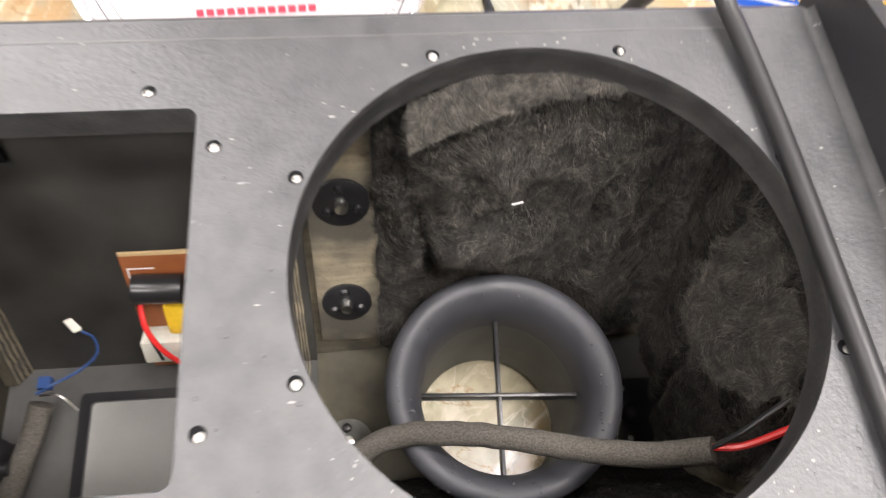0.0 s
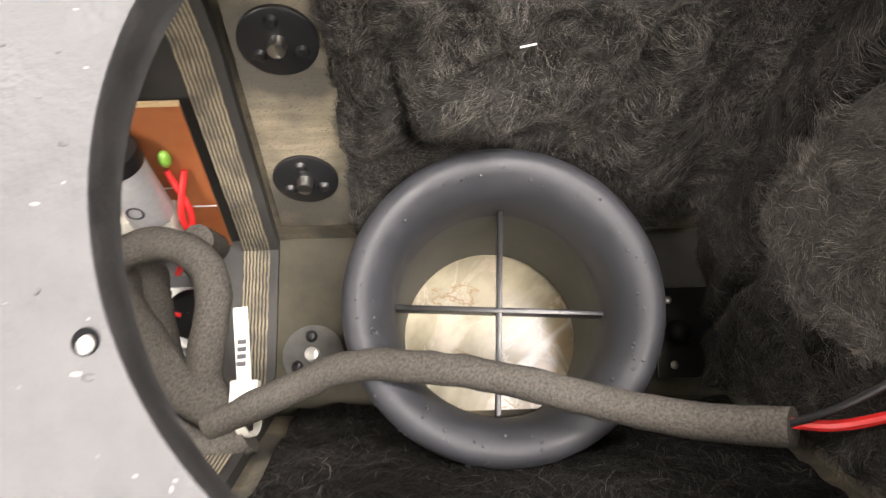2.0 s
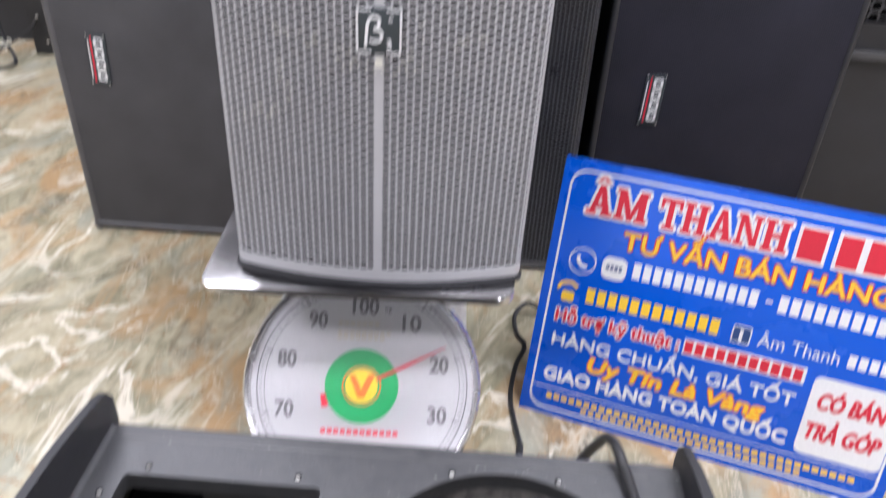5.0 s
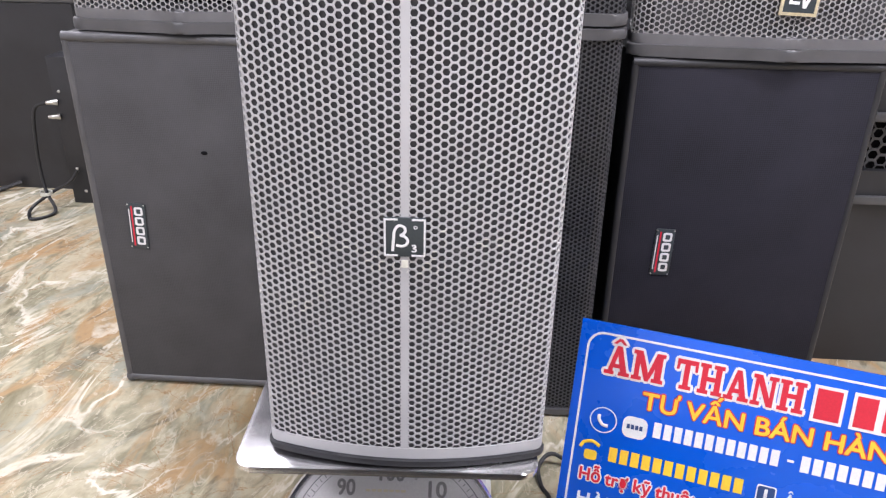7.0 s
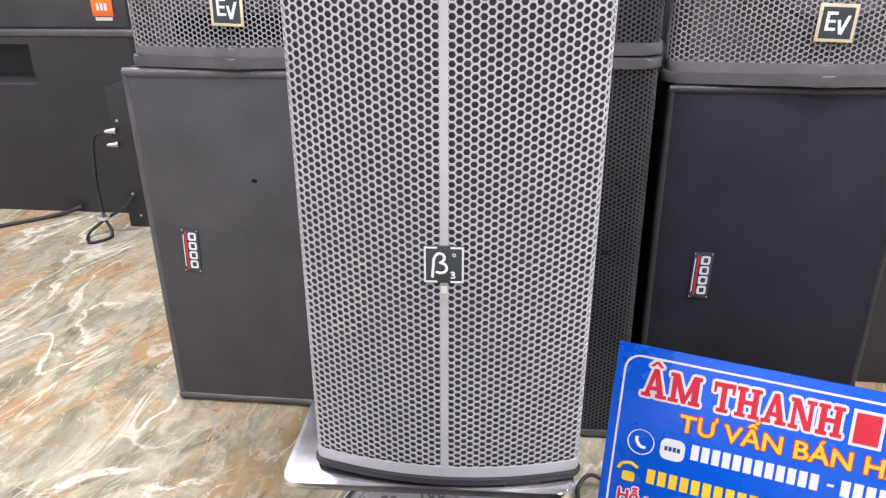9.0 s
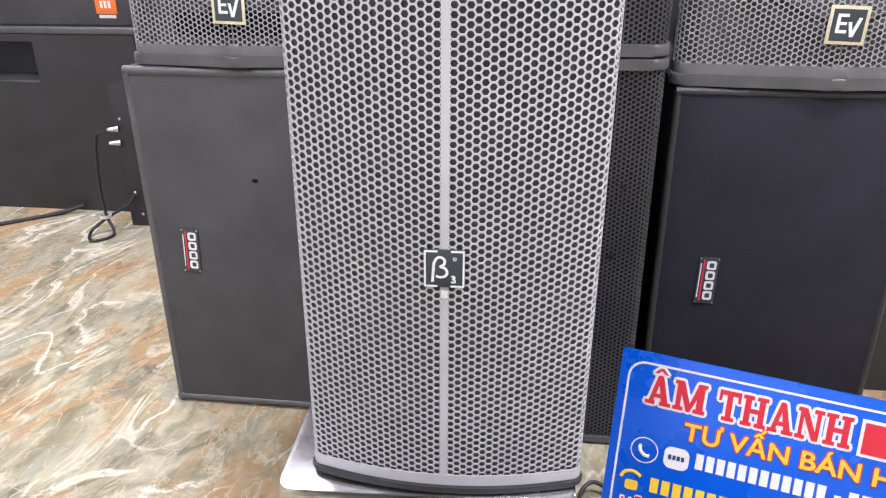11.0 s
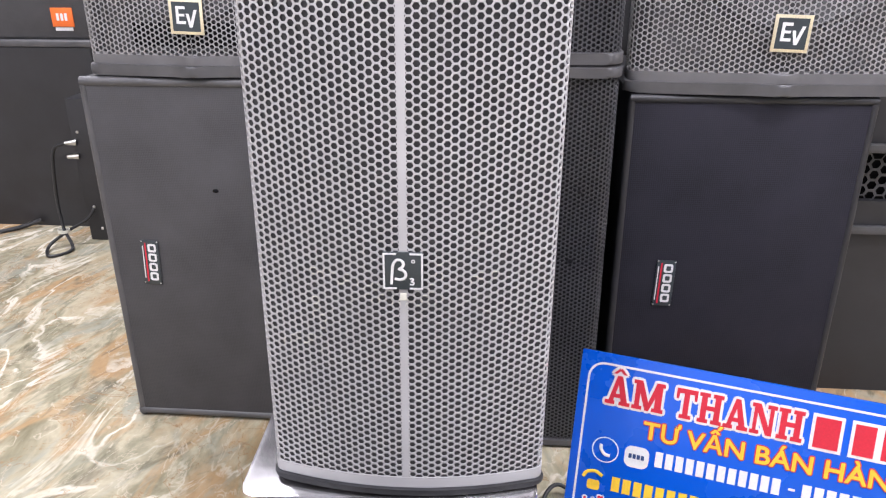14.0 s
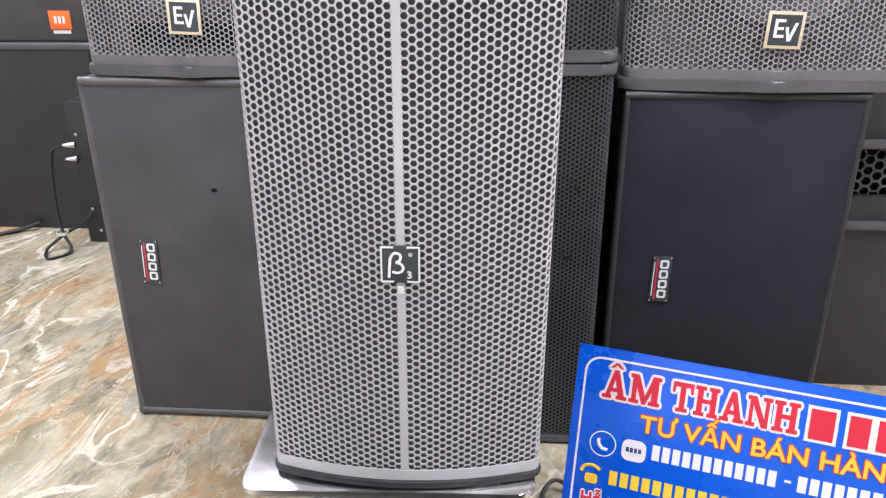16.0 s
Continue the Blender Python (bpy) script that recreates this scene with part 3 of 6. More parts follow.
for xa, xb in ((XL - 0.002, XL + 0.016), (XR - 0.016, XR + 0.002)):
    poly = [(y, z) for y, z in OUT] + [(0.164, H - BT - 0.001), (-0.164, H - BT - 0.001)] + [(-y, z) for y, z in OUT[::-1]]
    poly = [(0.078, 0.018), (0.148, 0.206), (0.163, H - BT - 0.001), (-0.163, H - BT - 0.001), (-0.148, 0.206), (-0.078, 0.018)]
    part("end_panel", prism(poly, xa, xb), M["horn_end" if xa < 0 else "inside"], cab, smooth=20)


def end_cap(xa, out, peak):
    # moulded cap whose rim follows the bow of the missing grille: inner lip, groove, outer shell
    half, n = 0.181, 32
    top = []
    for i in range(n + 1):
        y = -half + 2 * half * i / n
        k = abs(y) / half
        top.append((y, peak - 0.026 * k * k - 0.012 * max(0, k - 0.94) / 0.06))
    low = [(0.09, 0.006), (0.152, 0.206), (0.181, 0.352)]

    def piece(name, d0, d1, drop, parent, bevel, mat="cap"):
        poly = low + [(y, z - drop) for y, z in top[::-1]] + [(-y, z) for y, z in low[::-1]]
        x = sorted((xa + out * d0, xa + out * d1))
        return part(name, prism(poly, *x, bevel=bevel), M[mat], parent, "black moulded end cap with a bowed double rim" if name == "end_cap" else "", smooth=50)

    ob = piece("end_cap", 0.0, 0.0095, 0.0, cab, 0.0036)
    piece("rim_groove", 0.0096, 0.0119, 0.020, ob, 0.0)
    piece("rim_step", 0.012, 0.0200, 0.017, ob, 0.0042)
    # rounded fillet where the cap meets the board
    arc = [(0.007 * (1 - math.sin(radians(a))), H + 0.0006 + 0.007 * (1 - math.cos(radians(a)))) for a in range(0, 91, 15)]
    curve = [(xa + out * 0.0005 - out * u, v) for u, v in arc] + [(xa + out * 0.0005, H + 0.0006)]
    part("fillet", prism([(x, z) for x, z in curve], -0.165, 0.165, "y"), M["paint"], ob, smooth=50)
    return ob


end_cap(XR + 0.003, 1, 0.409)
end_cap(XL - 0.003, -1, 0.422)
for fx in (XL + 0.05, XR - 0.05):
    for fy in (-0.05, 0.05):
        part("foot", cyl((fx, fy, 0.0), (fx, fy, 0.018), 0.012, 0.014, 16), M["rubber"], cab)

for sgn in (-1, 1):
    rail = part("edge_rail", prism([(sgn * 0.1675, H - 0.010), (sgn * 0.1735, H - 0.013), (sgn * 0.175, H - 0.018), (sgn * 0.174, H - 0.030), (sgn * 0.1665, H - 0.040)], XL + 0.002, XR - 0.002, "x"), M["cap"], cab, "black rounded rail along the cabinet edge", smooth=50)
hc = part("handle_recess", prism([(-0.248, H - 0.014), (-0.176, H - 0.014), (-0.192, H - 0.028), (-0.232, H - 0.028)], -0.1762, -0.1745, "y", 0.0006), M["cap"], cab, "shallow recessed carrying grip")
# near-black strip painted for the shade at the top of the grip
part("grip_shade_strip", prism([(-0.238, H - 0.0132), (-0.184, H - 0.0132), (-0.192, H - 0.018), (-0.230, H - 0.018)], -0.1772, -0.1760, "y"), M["deep"], hc)
part("bolt", cyl((-0.219, -0.175, H - 0.017), (-0.219, -0.1815, H - 0.017), 0.0035, n=12), M["nylon"], hc)
part("edge_groove", box((XL + 0.004, 0.1520, H - 0.0002), (XR - 0.03, 0.1526, H + 0.0005)), M["panel_grey"], baffle)
# threaded inserts in the baffle
bolt_mesh = lathe([(0.0029, 0.0002), (0.0026, 0.0010), (0.0015, 0.0014), (0.0001, 0.0009)], 12)
bolt_mesh = finish(bolt_mesh)
bolt_mesh.materials.append(M["insert"])
# flat dark discs stand in for the shade inside the bores
hole_mesh = finish(lathe([(0.0041, 0.0001), (0.0036, 0.0004), (0.0001, 0.0003)], 16))
hole_mesh.materials.append(M["deep"])
spots = [(0.1475 * math.cos(radians(22.5 + 45 * k)), 0.1475 * math.sin(radians(22.5 + 45 * k))) for k in range(8)]
spots += [(-0.217, 0.116), (-0.375, 0.115), (-0.217, -0.113), (-0.375, -0.113), (-0.180, 0.078), (-0.180, -0.077), (-0.412, 0.078), (-0.412, -0.077)]
for sx, sy in spots:
    ins_ob = part("screw_insert", bolt_mesh, M["steel"], baffle)
    ins_ob.matrix_basis = pose(sx + random.uniform(-0.0004, 0.0010), sy - random.uniform(0.0009, 0.0018), H + 0.0001, random.uniform(-9, 9), random.uniform(-9, 9), random.uniform(0, 90)) @ Matrix.Diagonal((1, random.uniform(0.7, 0.95), 1, 1))
    ho = part("bore_shade", hole_mesh, M["deep"], baffle)
    ho.matrix_basis = pose(sx, sy, H)
# paint crumbs and pale chips on the board
chip = bmesh.new()
for k in range(420):
    cx, cy = random.uniform(XL + 0.02, XR - 0.01), random.uniform(-0.16, 0.16)
    if math.hypot(cx, cy) < 0.146 or (-0.402 < cx < -0.185 and -0.106 < cy < 0.109):
        continue
    r = random.uniform(0.0004, 0.0013)
    ball((cx, cy, H), r, (random.uniform(0.8, 1.9), 1, 0.45), chip, 6)
part("paint_crumb", chip, M["paint"], baffle, kind="stuff")
chip = bmesh.new()
for k in range(150):
    cx, cy = random.uniform(XL + 0.02, XR - 0.02), random.uniform(-0.16, 0.16)
    if k < 60:
        a, r = random.uniform(0, 2 * math.pi), random.uniform(0.1425, 0.152)
        cx, cy = r * math.cos(a), r * math.sin(a)
    if math.hypot(cx, cy) < 0.1425 or (-0.400 < cx < -0.187 and -0.104 < cy < 0.107):
        continue
    ball((cx, cy, H), random.uniform(0.0004, 0.0010), (random.uniform(0.7, 2.2), random.uniform(0.6, 1.2), 0.4), chip, 6)
part("pale_chip", chip, M["chip"], baffle, "pale chips and splinters in the paint", kind="stuff")


def yw(z):
    (a, b), (c, d), (e, f) = IN
    return a + (c - a) * (z - b) / (d - b) if z < d else c + (e - c) * (z - d) / (f - d)


# plywood ribs round the inside
def rib(xa, xb, proud, name="plywood_rib", mat="ply_x", label="bare plywood brace with layered edge"):
    zs = [0.040, 0.206, H - BT - 0.002]
    outer = [(yw(z) - 0.0005, z) for z in zs[::-1]] + [(-yw(z) + 0.0005, z) for z in zs]
    inner = [(-(yw(z) - proud), max(z, 0.040 + proud * 0.55)) for z in zs[::-1]] + [(yw(z) - proud, max(z, 0.040 + proud * 0.55)) for z in zs]
    poly = outer + inner
    bm = bmesh.new()
    v0 = [bm.verts.new((xa, y, z)) for y, z in poly]
    v1 = [bm.verts.new((xb, y, z)) for y, z in poly]
    n = len(poly)
    for i in range(5):
        j = n - 1 - i
        bm.faces.new((v0[i], v0[i + 1], v0[j - 1], v0[j]))
        bm.faces.new((v1[i], v1[j], v1[j - 1], v1[i + 1]))
    for i in range(n):
        bm.faces.new((v0[i], v1[i], v1[(i + 1) % n], v0[(i + 1) % n]))
    return part(name, bm, M[mat], cab, label, smooth=20)


rib(-0.176, -0.1575, 0.009)
# darker skin over the flank of the brace
rib(-0.1574, -0.1515, 0.0085, "rib_side", "black_inside", "dark flank of the brace")
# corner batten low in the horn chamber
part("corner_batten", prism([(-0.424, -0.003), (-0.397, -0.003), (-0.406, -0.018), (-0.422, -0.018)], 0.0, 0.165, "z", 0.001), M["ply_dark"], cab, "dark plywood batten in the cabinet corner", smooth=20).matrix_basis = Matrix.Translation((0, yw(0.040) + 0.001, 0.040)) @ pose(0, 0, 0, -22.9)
# black paint film over the horn chamber's far side and floor
film = bmesh.new()
zs = [0.0415, 0.206, H - BT - 0.002]
va = [film.verts.new((-0.4155, yw(z) - 0.0008, z)) for z in zs]
vb = [film.verts.new((-0.1765, yw(z) - 0.0008, z)) for z in zs]
for k in range(2):
    film.faces.new((va[k], vb[k], vb[k + 1], va[k + 1]))
part("paint_film", film, M["black_inside"], cab, "black spray paint inside the horn chamber", smooth=20)
part("floor_film", box((-0.4155, -0.058, 0.0402), (-0.1765, yw(0.0415) - 0.001, 0.0412)), M["grey_film"], cab, "greyish sprayed floor of the horn chamber", smooth=20)


# mounting plates and threaded discs
def wall_frame(x, z, off=0.0):
    """A pose whose z axis leaves the far inner side at that height."""
    slope = math.degrees(math.atan2(0.070, 0.166))
    return Matrix.Translation((x, yw(z) - off, z)) @ pose(0, 0, 0, 90 - slope)


def disc(m, r, mats, name, parent, holes=3, label=""):
    d = part(name, placed(lathe([(0.0001, 0.0), (r, 0.0), (r, 0.0028), (r - 0.0012, 0.0036), (0.0001, 0.0036)], 40), m), mats[0], parent, label)
    part("bolt", placed(cyl((0, 0, 0.003), (0, 0, 0.011), 0.0052, 0.0048, 18, bevel=0.0008), m), M["steel"], d)
    for k in range(holes):
        a = radians(95 + 120 * k)
        p = (0.62 * r * math.cos(a), 0.62 * r * math.sin(a))
        part("screw", placed(lathe([(0.0001, 0.0062), (0.0026, 0.0058), (0.0042, 0.0036)], 14, Matrix.Translation((*p, 0))), m), mats[1], d)
    return d


plate = part("mounting_board", placed(box((-0.026, -0.100, 0.0), (0.026, 0.094, 0.008), 0.001), wall_frame(-0.119, 0.155, 0.001)), M["inside"], cab, "thin plywood plate behind the fixing discs", smooth=20)
disc(wall_frame(-0.119, 0.207, 0.009), 0.0215, (M["black_part"], M["black_part"]), "fixing_disc", cab, label="black steel disc with a central bolt")
disc(wall_frame(-0.121, 0.110, 0.009), 0.0205, (M["black_part"], M["black_part"]), "fixing_disc", cab, label="black steel disc with a central bolt")
disc(pose(-0.126, -0.022, 0.041), 0.021, (M["disc_grey"], M["black_part"]), "fixing_disc", cab, label="dusty steel disc screwed to the back board")
pl = part("black_plate", box((0.108, -0.045, 0.0415), (0.150, 0.018, 0.0445), 0.0015), M["black_part"], cab, "black steel plate with a rubber knob")
part("knob", ball((0.124, -0.014, 0.048), 0.009, (1, 1, 0.7)), M["rubber"], pl)
for sy in (-0.036, 0.009):
    part("screw", ball((0.120, sy, 0.0445), 0.003, (1, 1, 0.5), None, 10), M["steel"], pl)

# bass port with flared mouth and cross
port = part("bass_port", lathe([(0.0655, 0.012), (0.0655, 0.080), (0.0700, 0.108), (0.0790, 0.128), (0.0875, 0.1375), (0.0905, 0.144), (0.0895, 0.1505), (0.0850, 0.1545), (0.0790, 0.1545), (0.0725, 0.1500), (0.0675, 0.142), (0.0640, 0.130), (0.0622, 0.116), (0.0618, 0.100), (0.0618, 0.012)], 96, Matrix.Translation((-0.003, -0.008, 0)), True), M["port"], cab, "satin black flared bass port", smooth=60)
speck = bmesh.new()
for k in range(200):
    t, w = random.uniform(0, 2 * math.pi), random.uniform(-0.4, 2.6)
    r = 0.0800 + 0.0104 * math.cos(w)
    ball((-0.003 + r * math.cos(t), -0.008 + r * math.sin(t), 0.1445 + 0.0100 * math.sin(w)), random.uniform(0.0004, 0.0013), (1, 1, 0.7), speck, 6)
part("water_drop", speck, M["port"], port, "tiny dried drops on the port lip", kind="stuff")
part("pipe_wall", lathe([(0.0616, 0.108), (0.0616, 0.0125)], 80, Matrix.Translation((-0.003, -0.008, 0))), M["tube"], port, "dusty grey inside of the port pipe")
CM = pose(-0.003, -0.008, 0.112, 0, 0, -3.4)
part("cross_bar", placed(box((-0.062, -0.0016, -0.006), (0.062, 0.0016, 0.006), 0.0006), CM), M["black_part"], port)
part("cross_bar", placed(box((-0.0016, -0.062, -0.0045), (0.0016, 0.062, 0.0055), 0.0006), CM), M["black_part"], port)


# dark wadding pinned to the walls, with loose fibres; shade is in its tones
def wadding(name, func, nu, nv, count, parent, label, length=0.02, grow=0.004, thick=0.006, kind=("fleece", "fibre"), lay=0.0):
    """func(u, v) gives a place and the way out of the wall."""
    bm = bmesh.new()
    grid = []
    for i in range(nu + 1):
        row = []
        for j in range(nv + 1):
            p, o = func(i / nu, j / nv)
            row.append(bm.verts.new(p + o * (0.5 * grow * noise.noise(p * 70) + 0.45 * grow * noise.noise(p * 190))))
        grid.append(row)
    back = []
    for i in range(nu + 1):
        back.append([bm.verts.new(func(i / nu, j / nv)[0] - func(i / nu, j / nv)[1] * thick) for j in range(nv + 1)])
    for i in range(nu):
        for j in range(nv):
            bm.faces.new((grid[i][j], grid[i + 1][j], grid[i + 1][j + 1], grid[i][j + 1]))
            bm.faces.new((back[i][j], back[i][j + 1], back[i + 1][j + 1], back[i + 1][j]))
    rim = [(i, 0) for i in range(nu)] + [(nu, j) for j in range(nv)] + [(i, nv) for i in range(nu, 0, -1)] + [(0, j) for j in range(nv, 0, -1)]
    for (a, b), (c, d) in zip(rim, rim[1:] + rim[:1]):
        bm.faces.new((grid[a][b], back[a][b], back[c][d], grid[c][d]))
    pad = part(name, bm, M[kind[0]], parent, label, smooth=80)
    verts, faces = [], []
    rnd = random.Random(len(label) + nu)
    for k in range(count):
        u, v = rnd.random(), rnd.random()
        p, o = func(u, v)
        q, _ = func(min(u + 0.02, 1), v)
        w, _ = func(u, min(v + 0.02, 1))
        t1 = (q - p).normalized() if (q - p).length > 1e-6 else Vector((1, 0, 0))
        t2 = o.cross(t1)
        ang = lay + 4.2 * noise.noise(p * 24) + 1.6 * noise.noise(p * 75) + rnd.gauss(0, 0.42)
        d = t1 * math.cos(ang) + t2 * math.sin(ang)
        bend = d.cross(o) * rnd.gauss(0, 0.6)
        L = length * rnd.uniform(0.35, 1.1)
        wide = rnd.uniform(0.00004, 0.00010) if rnd.random() < 0.85 else rnd.uniform(0.00009, 0.00015)
        base = p + o * (0.5 * grow * noise.noise(p * 70) + rnd.uniform(-0.0008, 0.0022))
        side = d.cross(o).normalized() * wide
        i0 = len(verts)
        for s in range(5):
            f = s / 4
            c = base + d * L * (f - 0.5) + bend * L * (f - 0.5) ** 2 + o * (0.0022 * math.sin(math.pi * f) * rnd.uniform(0.1, 1.0))
            verts += [c - side, c + side]
        for s in range(4):
            a = i0 + 2 * s
            faces.append((a, a + 1, a + 3, a + 2))
    me = bpy.data.meshes.new("fibres")
    me.from_pydata(verts, [], faces)
    part("loose_fibre", me, M[kind[1]], pad, kind="stuff")
    return pad


def folds(a, c, seed):
    p = Vector((a, c, seed))
    ridge = 1 - abs(noise.noise(p * 17))
    return 0.012 * noise.noise(p * 11) + 0.010 * (ridge ** 3 - 0.5) + 0.006 * noise.noise(p * 43)


def hump(x, z, cx, cz, sx, sz):
    return math.exp(-((x - cx) / sx) ** 2 - ((z - cz) / sz) ** 2)


def back_pad(u, v):
    x = -0.095 + 0.258 * u
    z = 0.058 + 0.262 * v
    near_port = hump(x, z, 0, 0.135, 0.085, 0.035)
    out = 0.008 + 0.010 * math.sin(math.pi * v) * math.sin(math.pi * u) + folds(x, z, 1)
    # bellied lump under the staple, smaller ones beside it and above
    out += 0.033 * hump(x, z, -0.012, 0.172, 0.050, 0.026) + 0.012 * hump(x, z, 0.020, 0.255, 0.055, 0.028)
    out += 0.012 * hump(x, z, -0.078, 0.150, 0.012, 0.05) + 0.014 * hump(x, z, 0.092, 0.135, 0.022, 0.035) + 0.010 * hump(x, z, -0.055, 0.250, 0.03, 0.03)
    crease = 0.014 * math.exp(-((z - 0.202 + 0.30 * abs(x - 0.005)) / 0.007) ** 2) * math.exp(-(x / 0.075) ** 2)
    tuck = 0.016 * math.exp(-((x + 0.062 + 0.25 * (z - 0.19)) / 0.006) ** 2) * (1 if z < 0.2 else 0.35)
    seam = 0.012 * math.exp(-((x - 0.070 - 0.2 * (z - 0.15)) / 0.008) ** 2) * (1 if z < 0.23 else 0.3)
    out *= 1 - 0.9 * min(1.0, max(0.0, (x - 0.092) / 0.040))
    n = Vector((0, -0.92, 0.39))
    depth = max(0.003, (out - crease - tuck - seam) * (1 - 0.5 * near_port))
    if z < 0.185 and abs(x + 0.003) < 0.095:
        rho = 0.070 + 0.0235 * min(1.0, max(0.0, (z - 0.085) / 0.05))
        room = yw(z) - 0.003 + 0.008 - math.sqrt(max(rho ** 2 - (x + 0.003) ** 2, 0.0))
        depth = min(depth, max(0.003, (room - 0.004) / 0.92) + 0.05 * max(0.0, z - 0.150) / 0.035)
    return Vector((x, yw(z) - 0.003, z)) + n * depth, n


def side_pad(u, v):
    y = 0.140 - 0.262 * u
    z = 0.045 + 0.278 * v
    y *= min(1.0, (yw(z) - 0.010) / 0.140)
    bulge = 0.009 + 0.006 * math.sin(math.pi * u * 2.2) ** 2 + 1.0 * folds(y, z, 5)
    crease = 0.014 * math.exp(-((y - 0.035 - 0.30 * (z - 0.2)) / 0.007) ** 2)
    bulge *= min(1.0, max(0.1, (0.118 - y) / 0.035))
    bulge += 0.013 * math.exp(-((z - 0.05) / 0.05) ** 2)
    n = Vector((-0.96, 0, 0.28))
    return Vector((0.162, y, z)) + n * max(0.002, bulge - crease), n


def near_pad(u, v):
    x = -0.135 + 0.285 * u
    z = 0.046 + 0.265 * v
    bulge = 0.005 + 0.3 * folds(x, z, 9) + 0.006 * math.exp(-((z - 0.27) / 0.05) ** 2)
    n = Vector((0, 0.92, 0.39))
    p = Vector((x, -yw(z) + 0.003, z)) + n * max(0.001, bulge)
    if z < 0.15 and abs(x + 0.003) < 0.070:
        p.y = min(p.y, -0.011 - math.sqrt(0.070 ** 2 - (x + 0.003) ** 2))
    return p, n


def top_flap(u, v):
    # folded strip that droops from the edge below the baffle, deeper at its free end
    x = -0.072 + 0.165 * u
    short = min(1.0, 0.30 + u * 1.3)
    y = 0.140 - v * (0.040 - 0.026 * short) - 0.010 * v * v * (1 - short)
    z = 0.328 - v * (0.046 - 0.034 * short) + 0.004 * math.sin(u * 9) * v + 0.008 * v * v
    n = Vector((0, -0.66, 0.75))
    return Vector((x, y, z)) + n * (0.006 * noise.noise(Vector((x * 60, v * 3, 2))) + 0.004 * math.sin(v * 3.1)), n


def side_flap(u, v):
    # torn piece that hangs off the end wall, curling out along its ragged lower edge
    w = 1 - v
    rag = 0.006 * noise.noise(Vector((u * 6, 4.0, 1.0))) + 0.003 * noise.noise(Vector((u * 19, 2.0, 7.0)))
    y = 0.052 - 0.118 * u + 0.010 * w - 0.026 * w * (1 - u) + 0.010 * noise.noise(Vector((v * 5, 1.0, u * 2)))
    z = 0.300 - (0.112 + rag) * w * (0.60 + 0.30 * math.sin(math.pi * min(1.0, u * 1.15)))
    x = 0.152 - 0.026 * math.sin(w * 1.9) + 0.016 * u * w - 0.010 * math.sin(math.pi * u) * w
    n = Vector((-0.8, 0.1, 0.6)).normalized()
    p = Vector((y * 30, z * 30, 3))
    return Vector((x, y, z)) + n * (0.009 * noise.noise(p) + 0.004 * noise.noise(p * 2.7)), n


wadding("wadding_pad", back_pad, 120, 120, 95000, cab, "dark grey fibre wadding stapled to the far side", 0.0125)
wadding("wadding_pad", side_pad, 120, 120, 52000, cab, "black fibre wadding on the end wall", 0.015, kind=("shaded_fleece", "shaded_fibre"), lay=1.5)
wadding("wadding_pad", near_pad, 60, 50, 7000, cab, "black fibre wadding on the near side", kind=("shaded_fleece", "shaded_fibre"))
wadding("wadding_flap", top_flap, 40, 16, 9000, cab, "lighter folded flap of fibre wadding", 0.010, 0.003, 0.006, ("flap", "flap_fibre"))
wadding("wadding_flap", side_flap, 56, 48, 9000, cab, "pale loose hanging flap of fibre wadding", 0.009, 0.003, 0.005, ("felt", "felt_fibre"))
# wire staple lying on the lump
sp = Vector((0.009, 0.139, 0.203))
while True:
    surf, nrm = back_pad((sp.x + 0.095) / 0.258, (sp.z - 0.058) / 0.262)
    if (sp - surf).dot(nrm) > 0.0035:
        break
    sp += Vector((0, -0.00082, 0.00057))
part("staple", placed(box((-0.0042, -0.0004, -0.0004), (0.0042, 0.0004, 0.0004)), Matrix.Translation(sp) @ pose(0, 0, 0, 0, -8, 8)), M["white_enamel"], cab, "thin wire staple")
part("paint_film", box((0.070, 0.004, 0.0402), (0.166, 0.058, 0.0412)), M["black_inside"], cab, "black paint on the back board beside the port", smooth=20)
part("bare_patch", box((0.070, -0.056, 0.0402), (0.166, 0.0038, 0.0411)), M["inside"], cab, "bare dusty plywood beside the port", smooth=20)

# foam sleeves over the wiring
sl = thing("foam_sleeved_cable", "grey foam sleeve round loudspeaker wires crossing the bass port", "cable", (0, -0.06, 0.04))
part("sleeve", sweep([(-0.172, -0.070, 0.118), (-0.150, -0.063, 0.128), (-0.118, -0.052, 0.142), (-0.086, -0.043, 0.156), (-0.045, -0.046, 0.165), (-0.007, -0.053, 0.170), (0.035, -0.066, 0.184), (0.075, -0.078, 0.210), (0.107, -0.083, 0.238)], 0.0086, 14, 10, 0.12), M["foam"], sl, "worn grey foam tube")
part("red_wire", sweep([(0.104, -0.081, 0.238), (0.122, -0.083, 0.246), (0.142, -0.079, 0.262), (0.160, -0.074, 0.278)], 0.0024, 8), M["red_wire"], sl)
part("black_wire", sweep([(0.104, -0.082, 0.239), (0.120, -0.076, 0.254), (0.142, -0.064, 0.274), (0.160, -0.058, 0.292)], 0.0017, 8), M["rubber"], sl)

lp = thing("foam_sleeve_coil", "loops of grey foam sleeve round wires beside the crossover", "cable", (-0.2, -0.01, 0.04))
part("sleeve", sweep([(-0.244, 0.018, 0.118), (-0.228, 0.030, 0.126), (-0.205, 0.036, 0.128), (-0.183, 0.028, 0.128), (-0.171, 0.008, 0.128), (-0.174, -0.026, 0.124), (-0.176, -0.045, 0.116), (-0.166, -0.064, 0.11)], 0.0105, 14, 10, 0.12), M["foam"], lp)
